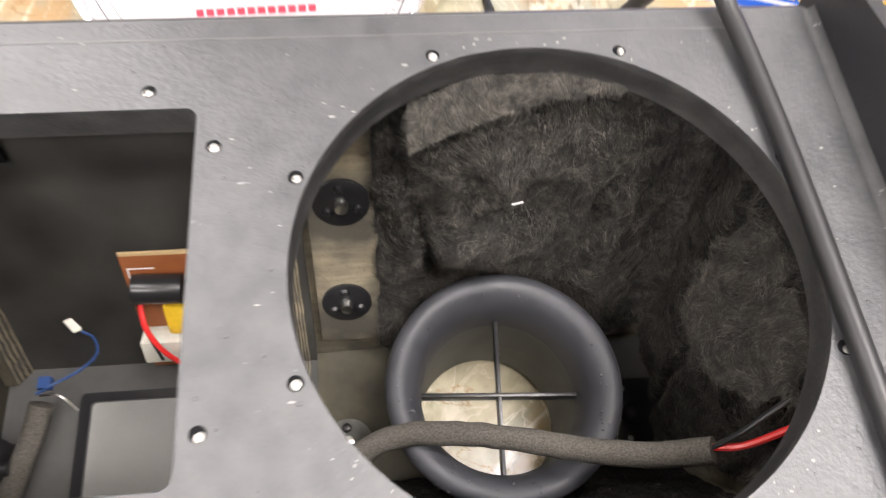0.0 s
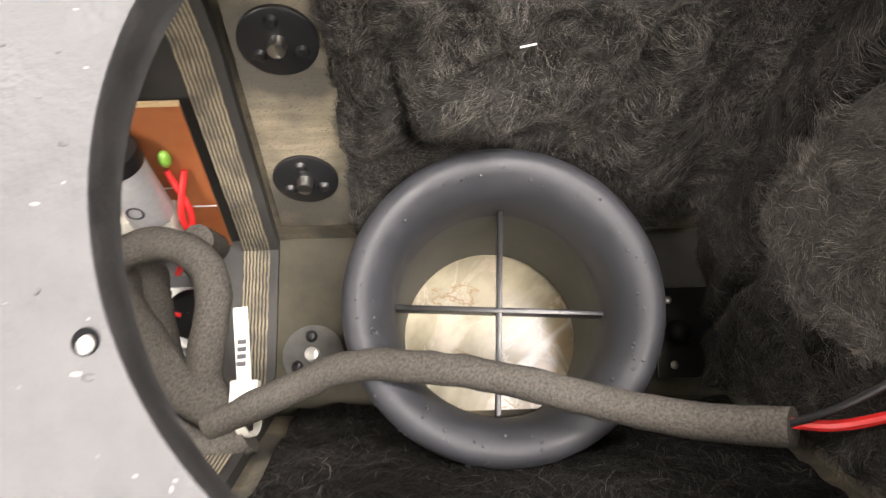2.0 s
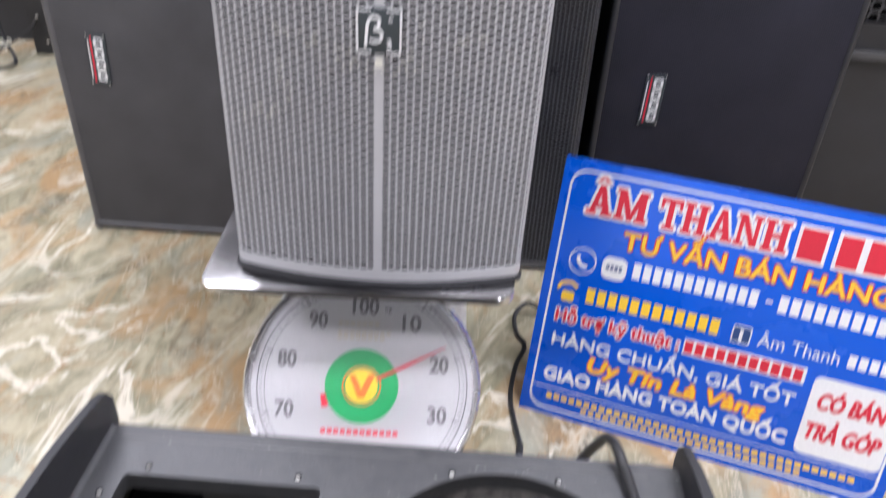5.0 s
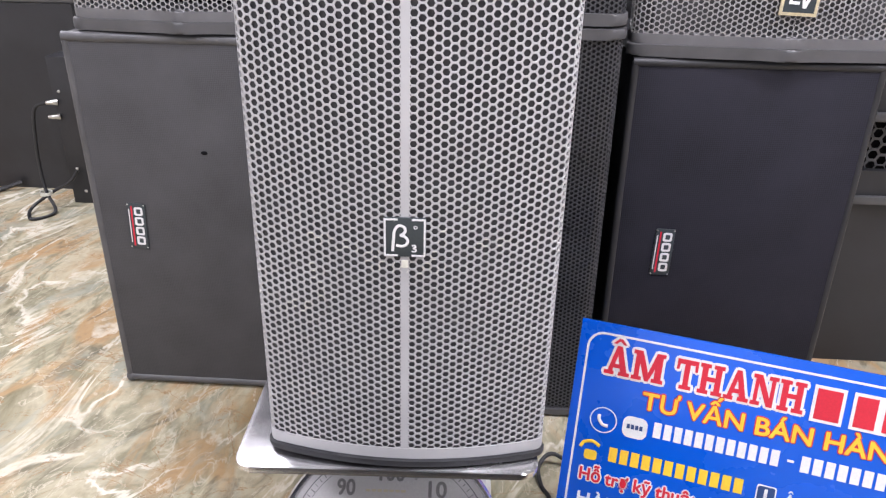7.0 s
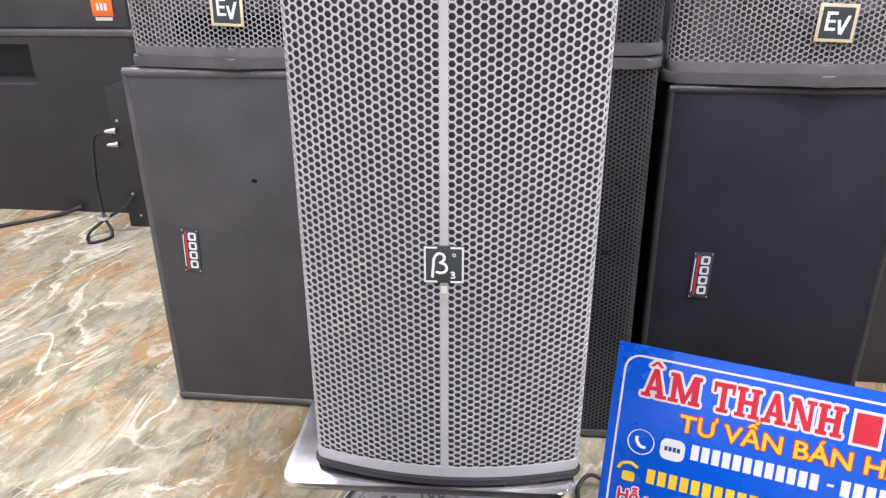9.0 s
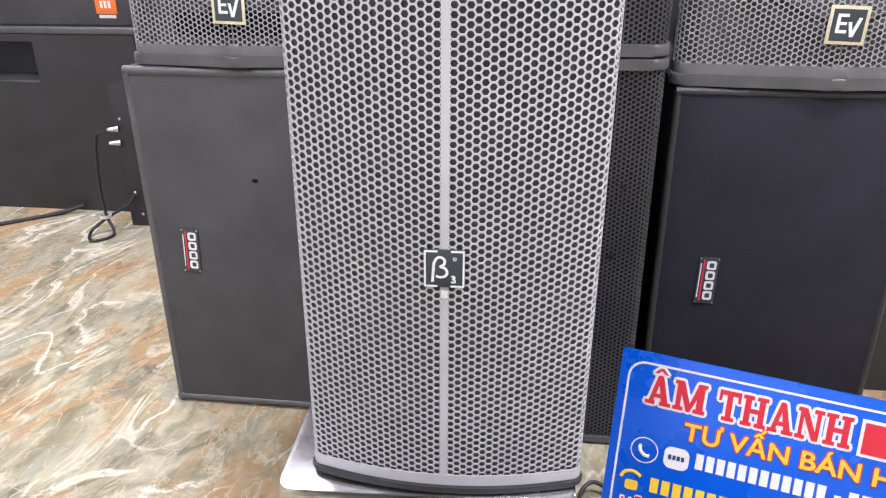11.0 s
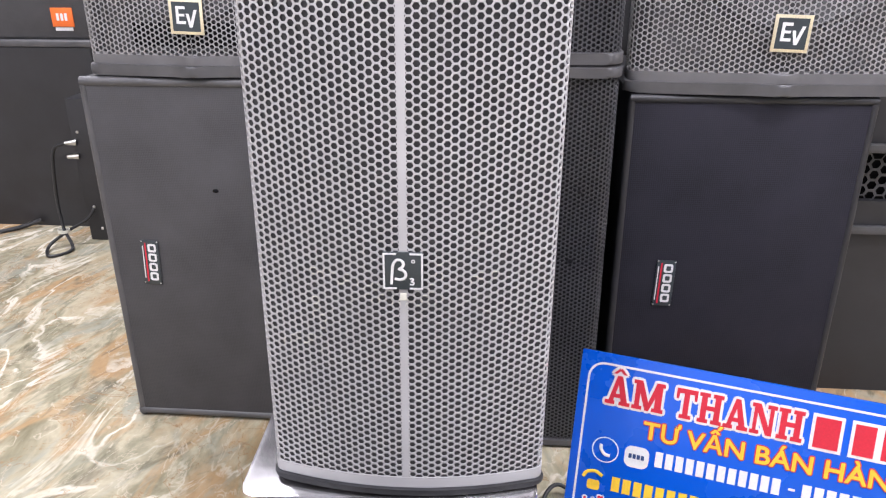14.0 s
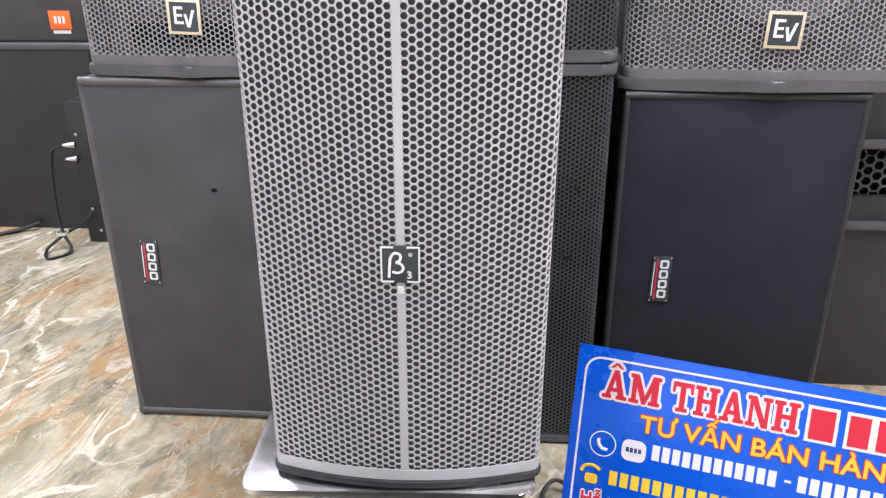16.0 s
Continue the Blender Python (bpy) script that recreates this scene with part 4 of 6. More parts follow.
part("sleeve", sweep([(-0.238, 0.020, 0.100), (-0.230, 0.004, 0.115), (-0.212, -0.020, 0.122), (-0.192, -0.045, 0.120), (-0.168, -0.060, 0.112), (-0.150, -0.060, 0.108)], 0.0135, 14, 10, 0.12), M["foam"], lp)
part("sleeve", sweep([(-0.226, 0.030, 0.086), (-0.216, -0.006, 0.092), (-0.202, -0.046, 0.104), (-0.192, -0.076, 0.106), (-0.172, -0.084, 0.110), (-0.152, -0.074, 0.112)], 0.0120, 14, 10, 0.12), M["foam"], lp)
part("sleeve", sweep([(-0.191, 0.052, 0.060), (-0.188, 0.046, 0.090), (-0.184, 0.040, 0.120)], 0.0095, 12, 8, 0.1), M["foam"], lp)
for k, (mt, dx) in enumerate((("red_wire", 0.0), ("rubber", 0.004), ("white", 0.007), ("blue_wire", 0.010))):
    part("wire", sweep([(-0.190 + dx, -0.082, 0.112), (-0.186 + dx, -0.100, 0.116), (-0.180 + dx, -0.116, 0.12)], 0.0017, 6, 6), M[mt], lp)
tie = thing("cable_tie", "white nylon cable tie with a slotted tail holding the sleeves", "cable tie", (-0.15, -0.04, 0.1))
strap = part("strap", placed(box((-0.0042, -0.030, -0.0008), (0.0042, 0.016, 0.0008), 0.0006), Matrix.Translation((-0.153, -0.020, 0.128)) @ pose(0, 0, 0, 6, 0, 4)), M["nylon"], tie)
for k in range(4):
    part("slot", placed(box((-0.0026, -0.0014, 0.0008), (0.0026, 0.0012, 0.0013)), Matrix.Translation((-0.1525, -0.0285 + 0.0042 * k - 0.008, 0.1275)) @ pose(0, 0, 0, 6, 0, 4)), M["ink"], strap)
part("head", box((-0.158, -0.058, 0.122), (-0.142, -0.046, 0.131), 0.0012), M["nylon"], tie)
part("band", lathe([(0.0145, -0.003), (0.0155, -0.003), (0.0155, 0.003), (0.0145, 0.003)], 24, Matrix.Translation((-0.152, -0.062, 0.116)) @ pose(0, 0, 0, 0, 80, 10), True), M["nylon"], tie)

# crossover on the far side of the horn chamber
def on_wall(x, z, off):
    return Matrix.Translation((x, yw(z), z)) @ pose(0, 0, 0, 90 - 22.9) @ Matrix.Translation((0, 0, off))


xo = thing("crossover_board", "brown crossover circuit board with capacitors and red wires", "circuit board", (-0.24, 0.1, 0.05))
W0 = on_wall(-0.241, 0.106, 0.008)
board = part("board", placed(box((-0.050, -0.064, 0.0), (0.058, 0.064, 0.0018)), W0), M["pcb"], xo)
part("raw_edge", placed(box((-0.050, 0.0635, -0.0002), (0.058, 0.0662, 0.0022)), W0), M["pcb_edge"], board)
part("capacitor", placed(cyl((-0.042, 0.040, 0.014), (-0.004, 0.038, 0.014), 0.0118, n=24, bevel=0.0015), W0), M["black_part"], xo, "black electrolytic capacitor")
part("capacitor", placed(cyl((0.017, 0.034, 0.017), (0.022, -0.012, 0.017), 0.0145, n=28, bevel=0.0015), W0), M["silver_can"], xo, "silver capacitor with a dark printed mark")
part("print_mark", placed(lathe([(0.0040, 0), (0.0056, 0)], 20, Matrix.Translation((0.0205, 0.006, 0.0318)) @ pose(0, 0, 0, 0, 4, 0)), W0), M["ink"], xo)
part("sleeve_end", placed(cyl((0.016, 0.044, 0.017), (0.0171, 0.033, 0.017), 0.0150, n=24, bevel=0.001), W0), M["black_part"], xo)
part("film_capacitor", placed(box((-0.024, -0.010, 0.002), (0.001, 0.022, 0.018), 0.004), W0), M["yellow"], xo, "yellow film capacitor")
part("white_resistor", placed(box((-0.048, -0.038, 0.002), (0.034, -0.014, 0.022), 0.002), W0), M["nylon"], xo, "white ceramic resistor block")
part("coil", placed(lathe([(0.006, 0.002), (0.014, 0.002), (0.014, 0.016), (0.006, 0.016)], 24, Matrix.Translation((0.010, 0.054, 0)) @ Matrix.Diagonal((0.6, 0.6, 1, 1)), True), W0), M["rubber"], xo)
part("glue_blob", placed(ball((0.038, 0.024, 0.004), 0.005, (0.8, 1.3, 0.8)), W0), M["lime"], xo)
for k in range(5):
    a, b = -0.046 + 0.021 * k, 0.050 - 0.018 * k
    part("printed_line", placed(box((a, b - 0.0005, 0.0018), (a + 0.02, b + 0.0005, 0.0021)), W0), M["white"], board)
    part("printed_line", placed(box((a - 0.0005, b - 0.012, 0.0018), (a + 0.0005, b, 0.0021)), W0), M["white"], board)
part("lead", placed(sweep([(0.036, 0.014, 0.004), (0.046, -0.012, 0.016), (0.040, -0.036, 0.022), (0.024, -0.066, 0.024)], 0.0022, 8), W0), M["red_wire"], xo, "red insulated lead")
part("lead", placed(sweep([(0.047, 0.014, 0.004), (0.041, -0.014, 0.020), (0.048, -0.040, 0.020), (0.050, -0.066, 0.014)], 0.0022, 8), W0), M["red_wire"], xo, "red insulated lead")
part("lead", placed(sweep([(-0.040, 0.036, 0.004), (-0.038, 0.010, 0.024), (-0.026, -0.018, 0.030), (-0.004, -0.050, 0.026)], 0.0023, 8), W0), M["red_wire"], xo, "red insulated lead")
part("lead", placed(sweep([(-0.046, 0.030, 0.003), (-0.042, 0.0, 0.016), (-0.032, -0.030, 0.026)], 0.0014, 8), W0), M["rubber"], xo)

# terminal panel and loose leads below the horn opening
tp = thing("terminal_panel", "black recessed terminal panel with a grey inner plate", "panel", (-0.28, -0.02, 0.04))
part("surround", holed(rounded(-0.352, -0.205, -0.076, 0.036, 0.006), [rounded(-0.343, -0.214, -0.068, 0.028, 0.004)], 0.040, 0.047), M["black_part"], tp)
part("plate", box((-0.343, -0.068, 0.0416), (-0.214, 0.028, 0.0435)), M["pale_panel"], tp, "pale grey inner plate")
inp = thing("input_socket", "round black signal socket on a white square plate", "socket", (-0.208, 0.005, 0.047))
part("flange", box((-0.229, -0.015, 0.047), (-0.186, 0.027, 0.0495), 0.001), M["white_enamel"], inp)
part("barrel", lathe([(0.0001, 0.066), (0.012, 0.066), (0.0165, 0.062), (0.0165, 0.0495)], 32, Matrix.Translation((-0.206, 0.006, 0))), M["black_part"], inp)
for dx, dy in ((-0.018, 0.017), (0.017, -0.017), (0.017, 0.017)):
    part("screw", ball((-0.2075 + dx, 0.006 + dy, 0.0495), 0.0025, (1, 1, 0.5), None, 10), M["black_part"], inp)
part("lead", sweep([(-0.232, 0.004, 0.060), (-0.222, 0.006, 0.072), (-0.210, 0.004, 0.067)], 0.0015, 6), M["red_wire"], inp)
lw = thing("blue_lead", "thin blue wire with a bare spade connector", "wire", (-0.35, 0.02, 0.06))
part("wire", sweep([(-0.362, 0.020, 0.108), (-0.348, 0.026, 0.112), (-0.333, 0.040, 0.102), (-0.320, 0.050, 0.109), (-0.321, 0.060, 0.118), (-0.328, 0.063, 0.125)], 0.0012, 8), M["blue_wire"], lw)
part("wire", sweep([(-0.362, 0.020, 0.104), (-0.346, 0.018, 0.106), (-0.334, 0.008, 0.096)], 0.0011, 8), M["steel"], lw)
part("spade", placed(box((-0.0085, -0.0034, -0.0013), (0.0085, 0.0034, 0.0013), 0.0006), Matrix.Translation((-0.335, 0.068, 0.126)) @ pose(0, 0, 0, 25, 20, 135)), M["nylon"], lw)
part("terminal", box((-0.366, 0.026, 0.094), (-0.356, 0.036, 0.102), 0.001), M["blue_wire"], lw)
fs = thing("foam_sleeve", "short grey foam sleeve round horn wires", "cable", (-0.37, 0, 0.04))
part("sleeve", sweep([(-0.395, -0.090, 0.060), (-0.388, -0.045, 0.068), (-0.374, -0.010, 0.080), (-0.364, 0.016, 0.092)], 0.0095, 12, 8, 0.12), M["foam"], fs)
lb = thing("corner_bracket", "black angle plate in the corner under the front board", "bracket", (-0.40, 0.12, H - BT))
part("arm", placed(box((-0.414, -0.014, 0), (-0.338, 0.014, 0.004), 0.0008), Matrix.Translation((0, yw(0.268) - 0.0015, 0.268)) @ pose(0, 0, 0, 90 - 11)), M["deep"], lb)
part("arm", box((-0.4155, 0.048, 0.254), (-0.411, yw(0.268) - 0.004, 0.282), 0.0008), M["deep"], lb)
part("screw", ball((-0.4105, 0.110, 0.268), 0.003, (0.5, 1, 1), None, 10), M["steel"], lb)
hd = thing("handle_cup", "black plastic cup bolted to the end wall", "handle", (-0.41, -0.03, 0.06))
part("cup", box((-0.414, -0.055, 0.050), (-0.396, -0.005, 0.110), 0.004), M["black_part"], hd)
part("bolt", cyl((-0.396, -0.03, 0.08), (-0.386, -0.03, 0.08), 0.006, n=14), M["black_part"], hd)

# power cable over the baffle
pc = thing("black_power_cable", "thick black cable lying over the cabinet with red and white cores", "cable", (0.15, 0, H))
part("sheath", sweep([(0.06, 0.50, 0.004), (0.052, 0.40, 0.010), (0.076, 0.30, 0.12), (0.108, 0.215, 0.325), (0.118, 0.186, 0.366), (0.127, 0.150, 0.3625), (0.134, 0.10, H + 0.0066), (0.137, 0.04, H + 0.0066), (0.1395, -0.04, H + 0.0066), (0.1415, -0.12, H + 0.0066), (0.142, -0.165, H + 0.0066), (0.142, -0.176, H + 0.004)], 0.0061, 16, 10), M["rubber"], pc, "black rubber sheath")
part("white_core", sweep([(0.144, -0.172, H + 0.005), (0.145, -0.184, H - 0.006), (0.146, -0.188, H - 0.06)], 0.0030, 10), M["white"], pc)
part("red_core", sweep([(0.139, -0.172, H + 0.005), (0.138, -0.186, H - 0.006), (0.134, -0.190, H - 0.06)], 0.0030, 10), M["red_wire"], pc)

# slotted board on the floor before the cabinet
sb = thing("slotted_plastic_board", "beige plastic board with long slots on the floor", "plastic board", (-0.15, -0.2, 0))
slots = [[(-0.405 + 0.056 * k, -0.134), (-0.370 + 0.056 * k, -0.134), (-0.358 + 0.056 * k, -0.124), (-0.362 + 0.056 * k, -0.124), (-0.372 + 0.056 * k, -0.129), (-0.405 + 0.056 * k, -0.129)] for k in range(8)]
part("board", holed(rounded(-0.47, 0.10, -0.36, -0.106, 0.01), slots, 0.004, 0.012), M["beige"], sb, smooth=20)
# dark sheet added under the board, so that its slots read dark
part("underlay", box((-0.46, -0.35, 0.0), (0.09, -0.116, 0.004)), M["ink"], sb)

# ---- dial scale ----
sc = thing("dial_scale", "white round-dial spring scale carrying a loudspeaker", "scale", (-0.2, 0.56, 0))
DR = 0.1845
face = Matrix.Translation((-0.204, 0.448, 0.166)) @ pose(0, 0, 0, 50) @ pose(0, 0, 0, 0, 0, 1.5)       # x right, y up, z to the viewer
body_poly = [(-0.36, 0.0), (-0.04, 0.0), (-0.06, 0.33), (-0.34, 0.33)]
part("body", prism(body_poly, 0.535, 0.72, "y", 0.01), M["white_enamel"], sc, "cream painted steel housing")
part("drum", placed(lathe([(0.0001, -0.03), (DR - 0.012, -0.03), (DR - 0.002, -0.022), (DR, 0.004), (DR - 0.004, 0.009), (DR - 0.010, 0.006), (DR - 0.012, -0.002)], 96), face), M["chrome"], sc, "bright metal dial rim", smooth=40)
part("dial_bracket", box((-0.30, 0.47, 0.02), (-0.11, 0.60, 0.16), 0.01), M["white_enamel"], sc)
dial = part("dial_face", placed(lathe([(DR - 0.010, 0.0), (0.0001, 0.0)], 96), face), M["dial_white"], sc, "white printed dial")
pane = part("dial_glass", placed(lathe([(DR - 0.009, 0.0075), (0.0001, 0.0075)], 64), face), M["glass"], sc)
pane.visible_shadow = False
part("ring_line", placed(lathe([(DR - 0.020, 0.0006), (DR - 0.0215, 0.0006)], 96), face), M["ink"], dial)
part("ring_line", placed(lathe([(DR - 0.032, 0.0006), (DR - 0.0328, 0.0006)], 96), face), M["ink"], dial)
marks = bmesh.new()
for k in range(100):
    a = radians(90 - 3.6 * k)
    long = 0.012 if k % 10 == 0 else 0.008 if k % 5 == 0 else 0.0055
    m = pose(0, 0, 0, 0, 0, math.degrees(a)) @ Matrix.Translation((DR - 0.0235 - long / 2, 0, 0.0006))
    bmesh.ops.create_cube(marks, size=1, matrix=m @ Matrix.Diagonal((long, 0.0012 if k % 10 else 0.002, 0.0003, 1)))
part("scale_marks", placed(marks, face), M["ink"], dial, kind="stuff")
for k in range(10):
    a = radians(90 - 36 * k)
    text = "100" if k == 0 else str(10 * k)
    w = 0.040 if k == 0 else 0.028
    r = 0.125
    part("number", lettering(text, 0.035, face @ Matrix.Translation((r * math.cos(a) - w / 2, r * math.sin(a) - 0.013, 0.0006)), 0.0009, 0, w, 0.0002), M["dial_ink"], dial, smooth=0)
part("unit_text", lettering("kg", 0.012, face @ Matrix.Translation((0.030, 0.117, 0.0006)), 0, 0, None, 0.0002), M["ink"], dial, smooth=0)
part("green_disc", placed(lathe([(0.0575, 0.0012), (0.0001, 0.0012)], 64), face), M["green"], dial)
part("yellow_disc", placed(lathe([(0.0255, 0.0018), (0.0001, 0.0018)], 40), face), M["yellow"], dial)
part("emblem_bar", placed(prism([(-0.020, 0.016), (-0.010, 0.016), (0.0, -0.005), (0.010, 0.018), (0.021, 0.018), (0.005, -0.018), (-0.005, -0.018)], 0.0020, 0.0024, "z"), face), M["orange"], dial)
part("emblem_arc", placed(lathe([(0.0285, 0.0018), (0.0305, 0.0018)], 40), face), M["orange"], dial)
bm = bmesh.new()
for k in range(12):
    box((-0.060 + 0.0102 * k, -0.074, 0.0006), (-0.0525 + 0.0102 * k, -0.067, 0.0009), 0, bm)
part("maker_bars", placed(bm, face), M["red"], dial, "unreadable red print as bars", kind="stuff")
bm = bmesh.new()
for row, n, yy in ((0, 7, 0.094), (1, 9, 0.080), (2, 8, 0.072)):
    for k in range(n):
        box((-0.042 + 0.0095 * k, yy, 0.0006), (-0.0345 + 0.0095 * k, yy + 0.0042, 0.0009), 0, bm)
part("small_print_bars", placed(bm, face), M["beige"], dial, "unreadable small print as bars", kind="stuff")
part("red_tab", placed(box((-0.066, -0.022, 0.0007), (-0.056, -0.002, 0.0011)), face @ pose(0, 0, 0, 0, 0, 12)), M["red"], dial)
nd = part("needle", placed(prism([(0.026, -0.0022), (0.07, -0.0022), (DR - 0.040, -0.0007), (DR - 0.040, 0.0007), (0.07, 0.0022), (0.026, 0.0022)], 0.0030, 0.0040, "z"), face @ pose(0, 0, 0, 0, 0, 27)), M["red"], sc, "thin red pointer")
PZ = 0.404
pf = part("platform", placed(prism(rounded(-0.206, 0.207, -0.196, 0.196, 0.024, 8), -0.010, 0.0, "z", 0.0035), pose(-0.204, 0.568, PZ, 0, 0, 2.6)), M["chrome"], sc, "bright steel platform with rounded corners")
part("neck", box((-0.26, 0.52, 0.325), (-0.14, 0.64, PZ - 0.010), 0.006), M["white_enamel"], sc)

# ---- tall loudspeaker on the scale ----
ms = thing("grey_grille_loudspeaker", "tall black loudspeaker with a bowed silver-grey honeycomb grille", "loudspeaker", (-0.174, 0.55, PZ))
SX, SZ, SH = -0.177, PZ + 0.004, 0.694


def bowed(half, front, sag, corner, tail):
    """Line of a bowed grille from end to end, seen from above."""
    right = []
    for k in range(25):
        x = (half - corner) * k / 24
        right.append((x, front + sag * (x / half) ** 2))
    ex, ey = right[-1]
    for k in range(1, 9):
        a = math.pi / 2 * k / 8
        right.append((ex + corner * math.sin(a), ey + corner * (1 - math.cos(a)) + 0.002 * k / 8))
    right.append((right[-1][0], right[-1][1] + tail))
    return [(-x, y) for x, y in right[:0:-1]] + right


pathm = [(SX + x, y) for x, y in bowed(0.1870, 0.384, 0.031, 0.014, 0.02)]
gz0, gz1 = SZ + 0.0095, SZ + SH - 0.014
gm, on, run = perforated(pathm, gz0 + 0.014, gz1 - 0.012, 0.0099, 0.775, 0.0094)
gr = part("grille", gm, M["grille_grey"], ms, "silver-grey honeycomb steel grille", smooth=0)
L = run[-1]
part("centre_strip", sheet(on, -0.0050, 0.0050, gz0, gz1, -0.0003, 2), M["grille_grey"], gr, smooth=30)
part("lower_border", sheet(on, -L, L, gz0, gz0 + 0.0165, -0.0006, 90), M["grille_grey"], gr, smooth=30)
part("upper_border", sheet(on, -L, L, gz1 - 0.0215, gz1, -0.0006, 90), M["grille_grey"], gr, smooth=30)
part("grille_foam", sheet(on, -L + 0.004, L - 0.004, gz0, gz1, 0.0040, 90), M["grey_foam_back"], ms, "dark foam behind the grille", smooth=30)
capline = [(SX + x, y) for x, y in bowed(0.1905, 0.378, 0.032, 0.016, 0.004)]
outline = capline + [(SX + 0.10, 0.745), (SX - 0.10, 0.745)]
for za, zb in ((SZ, SZ + 0.009), (SZ + SH - 0.0135, SZ + SH)):
    part("end_cap", prism(outline, za, zb, "z", 0.004), M["cap"], ms, "black moulded end cap", smooth=40)
part("cabinet_body", prism([(SX - 0.182, 0.437), (SX + 0.182, 0.437), (SX + 0.094, 0.738), (SX - 0.094, 0.738)], SZ + 0.009, SZ + SH - 0.0135, "z"), M["tolex"], ms)
for fx in (-0.12, 0.12):
    for fy in (0.45, 0.68):
        part("foot", cyl((SX + fx * (1 if fy < 0.5 else 0.5), fy, PZ), (SX + fx * (1 if fy < 0.5 else 0.5), fy, SZ), 0.012, n=14), M["rubber"], ms)
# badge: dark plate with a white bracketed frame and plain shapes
bz, by = 0.744, 0.3805
bd = part("badge", box((SX - 0.0245, by, bz - 0.0245), (SX + 0.0245, by + 0.003, bz + 0.0245), 0.001), M["badge"], ms, "dark square badge with white marks")
for sx in (-1, 1):
    part("badge_frame", box((SX + sx * 0.0230 - 0.0011, by - 0.0008, bz - 0.0235), (SX + sx * 0.0230 + 0.0011, by + 0.001, bz + 0.0235)), M["white"], bd)
    for sz in (-1, 1):
        xa, xb = sorted((SX + sx * 0.0232, SX + sx * 0.008))
        part("badge_frame", box((xa, by - 0.0007, bz + sz * 0.0226 - 0.0011), (xb, by + 0.001, bz + sz * 0.0226 + 0.0011)), M["white"], bd)
lf = Matrix.Translation((SX - 0.004, by - 0.0005, bz)) @ pose(0, 0, 0, 90)
flat = lf @ Matrix.Diagonal((1, 1, 0.3, 1))
part("badge_mark", placed(sweep([(-0.0100, -0.0170, 0), (-0.0088, 0.0, 0), (-0.0078, 0.0085, 0), (-0.0035, 0.0148, 0), (0.0026, 0.0138, 0), (0.0046, 0.0092, 0), (0.0026, 0.0048, 0), (-0.0006, 0.0030, 0), (0.0044, 0.0012, 0), (0.0074, -0.0035, 0), (0.0056, -0.0088, 0), (0.0, -0.0108, 0), (-0.0060, -0.0095, 0)], 0.0017, 10, 6), flat), M["white"], bd)
part("badge_mark", placed(sweep([(0.0122, -0.0098, 0), (0.0155, -0.0094, 0), (0.0166, -0.0114, 0), (0.0140, -0.0130, 0), (0.0170, -0.0146, 0), (0.0160, -0.0172, 0), (0.0122, -0.0168, 0)], 0.0010, 8, 6), flat), M["white"], bd)
part("badge_mark", placed(lathe([(0.0012, 0.0004), (0.0024, 0.0004)], 16, Matrix.Translation((0.0165, 0.0135, 0))), lf), M["white"], bd)
part("tape_scrap", box((SX - 0.004, 0.3825, bz - 0.040), (SX + 0.004, 0.3832, bz - 0.030), 0.0002), M["nylon"], gr, "scrap of clear tape")
# residue of a clear film on some grille cells, its glints painted pale
def residue(s0, z0, s1, z1, n):
    bm = bmesh.new()
    for k in range(n):
        f = k / max(n - 1, 1)
        col = round(((s0 + (s1 - s0) * f) - 0.009) / 0.00857)
        s = 0.00899 + col * 0.00857 if col >= 0 else -0.00899 + (col + 2) * 0.00857
        odd = 0.00495 if (col if col >= 0 else -col - 2) % 2 else 0.0
        z = gz0 + 0.014 + 0.0099 * (round((z0 + (z1 - z0) * f - gz0 - 0.014 - odd) / 0.0099) + 0.25 - 0.5) + odd
        for a in range(random.randint(2, 4)):
            b = radians(60 * random.randint(0, 5))
            c, d = s + 0.0050 * math.cos(b), z + 0.0050 * math.sin(b)
            e, g = s + 0.0050 * math.cos(b + 1.047), z + 0.0050 * math.sin(b + 1.047)
            x0, y0 = on(c, -0.0007)
            x1, y1 = on(e, -0.0007)
            vs = [bm.verts.new(p) for p in ((x0, y0, d - 0.0006), (x1, y1, g - 0.0006), (x1, y1, g + 0.0006), (x0, y0, d + 0.0006))]
            bm.faces.new(vs)
    part("residue_glint", bm, M["nylon"], gr, "pale glints on the residue of torn protective film", smooth=0, kind="stuff")


for line in ((-0.045, bz - 0.040, 0.045, bz - 0.040, 13), (-0.115, bz - 0.005, -0.030, bz - 0.020, 12), (-0.110, bz - 0.050, -0.104, bz - 0.085, 6), (-0.160, bz - 0.112, -0.108, bz - 0.092, 8), (0.035, bz - 0.030, 0.044, bz + 0.012, 4), (0.085, bz - 0.010, 0.12, bz + 0.004, 4)):
    residue(*line)
ms.matrix_basis = pose(-0.174, 0.55, PZ, 0, 0.6, 2.6)

# ---- leaning advertising board ----
sg = thing("advertising_board", "blue printed advertising board leaning back on the floor", "sign", (0.35, 0.51, 0))
P0, P1 = Vector((0.060, 0.598, 0.0)), Vector((0.639, 0.425, 0.0))
SU = (P1 - P0).normalized()
SV = Vector((0.037, 0.126, 0.45))
SV = (SV - SU * SV.dot(SU)).normalized()
SN = SU.cross(SV)
SM = Matrix(((SU.x, SV.x, SN.x, P0.x), (SU.y, SV.y, SN.y, P0.y), (SU.z, SV.z, SN.z, P0.z), (0, 0, 0, 1)))
SW, SHT = 0.604, 0.468
bd = part("board", placed(box((0, 0, -0.008), (SW, SHT, 0), 0.001), SM), M["blue"], sg, "blue foam board")
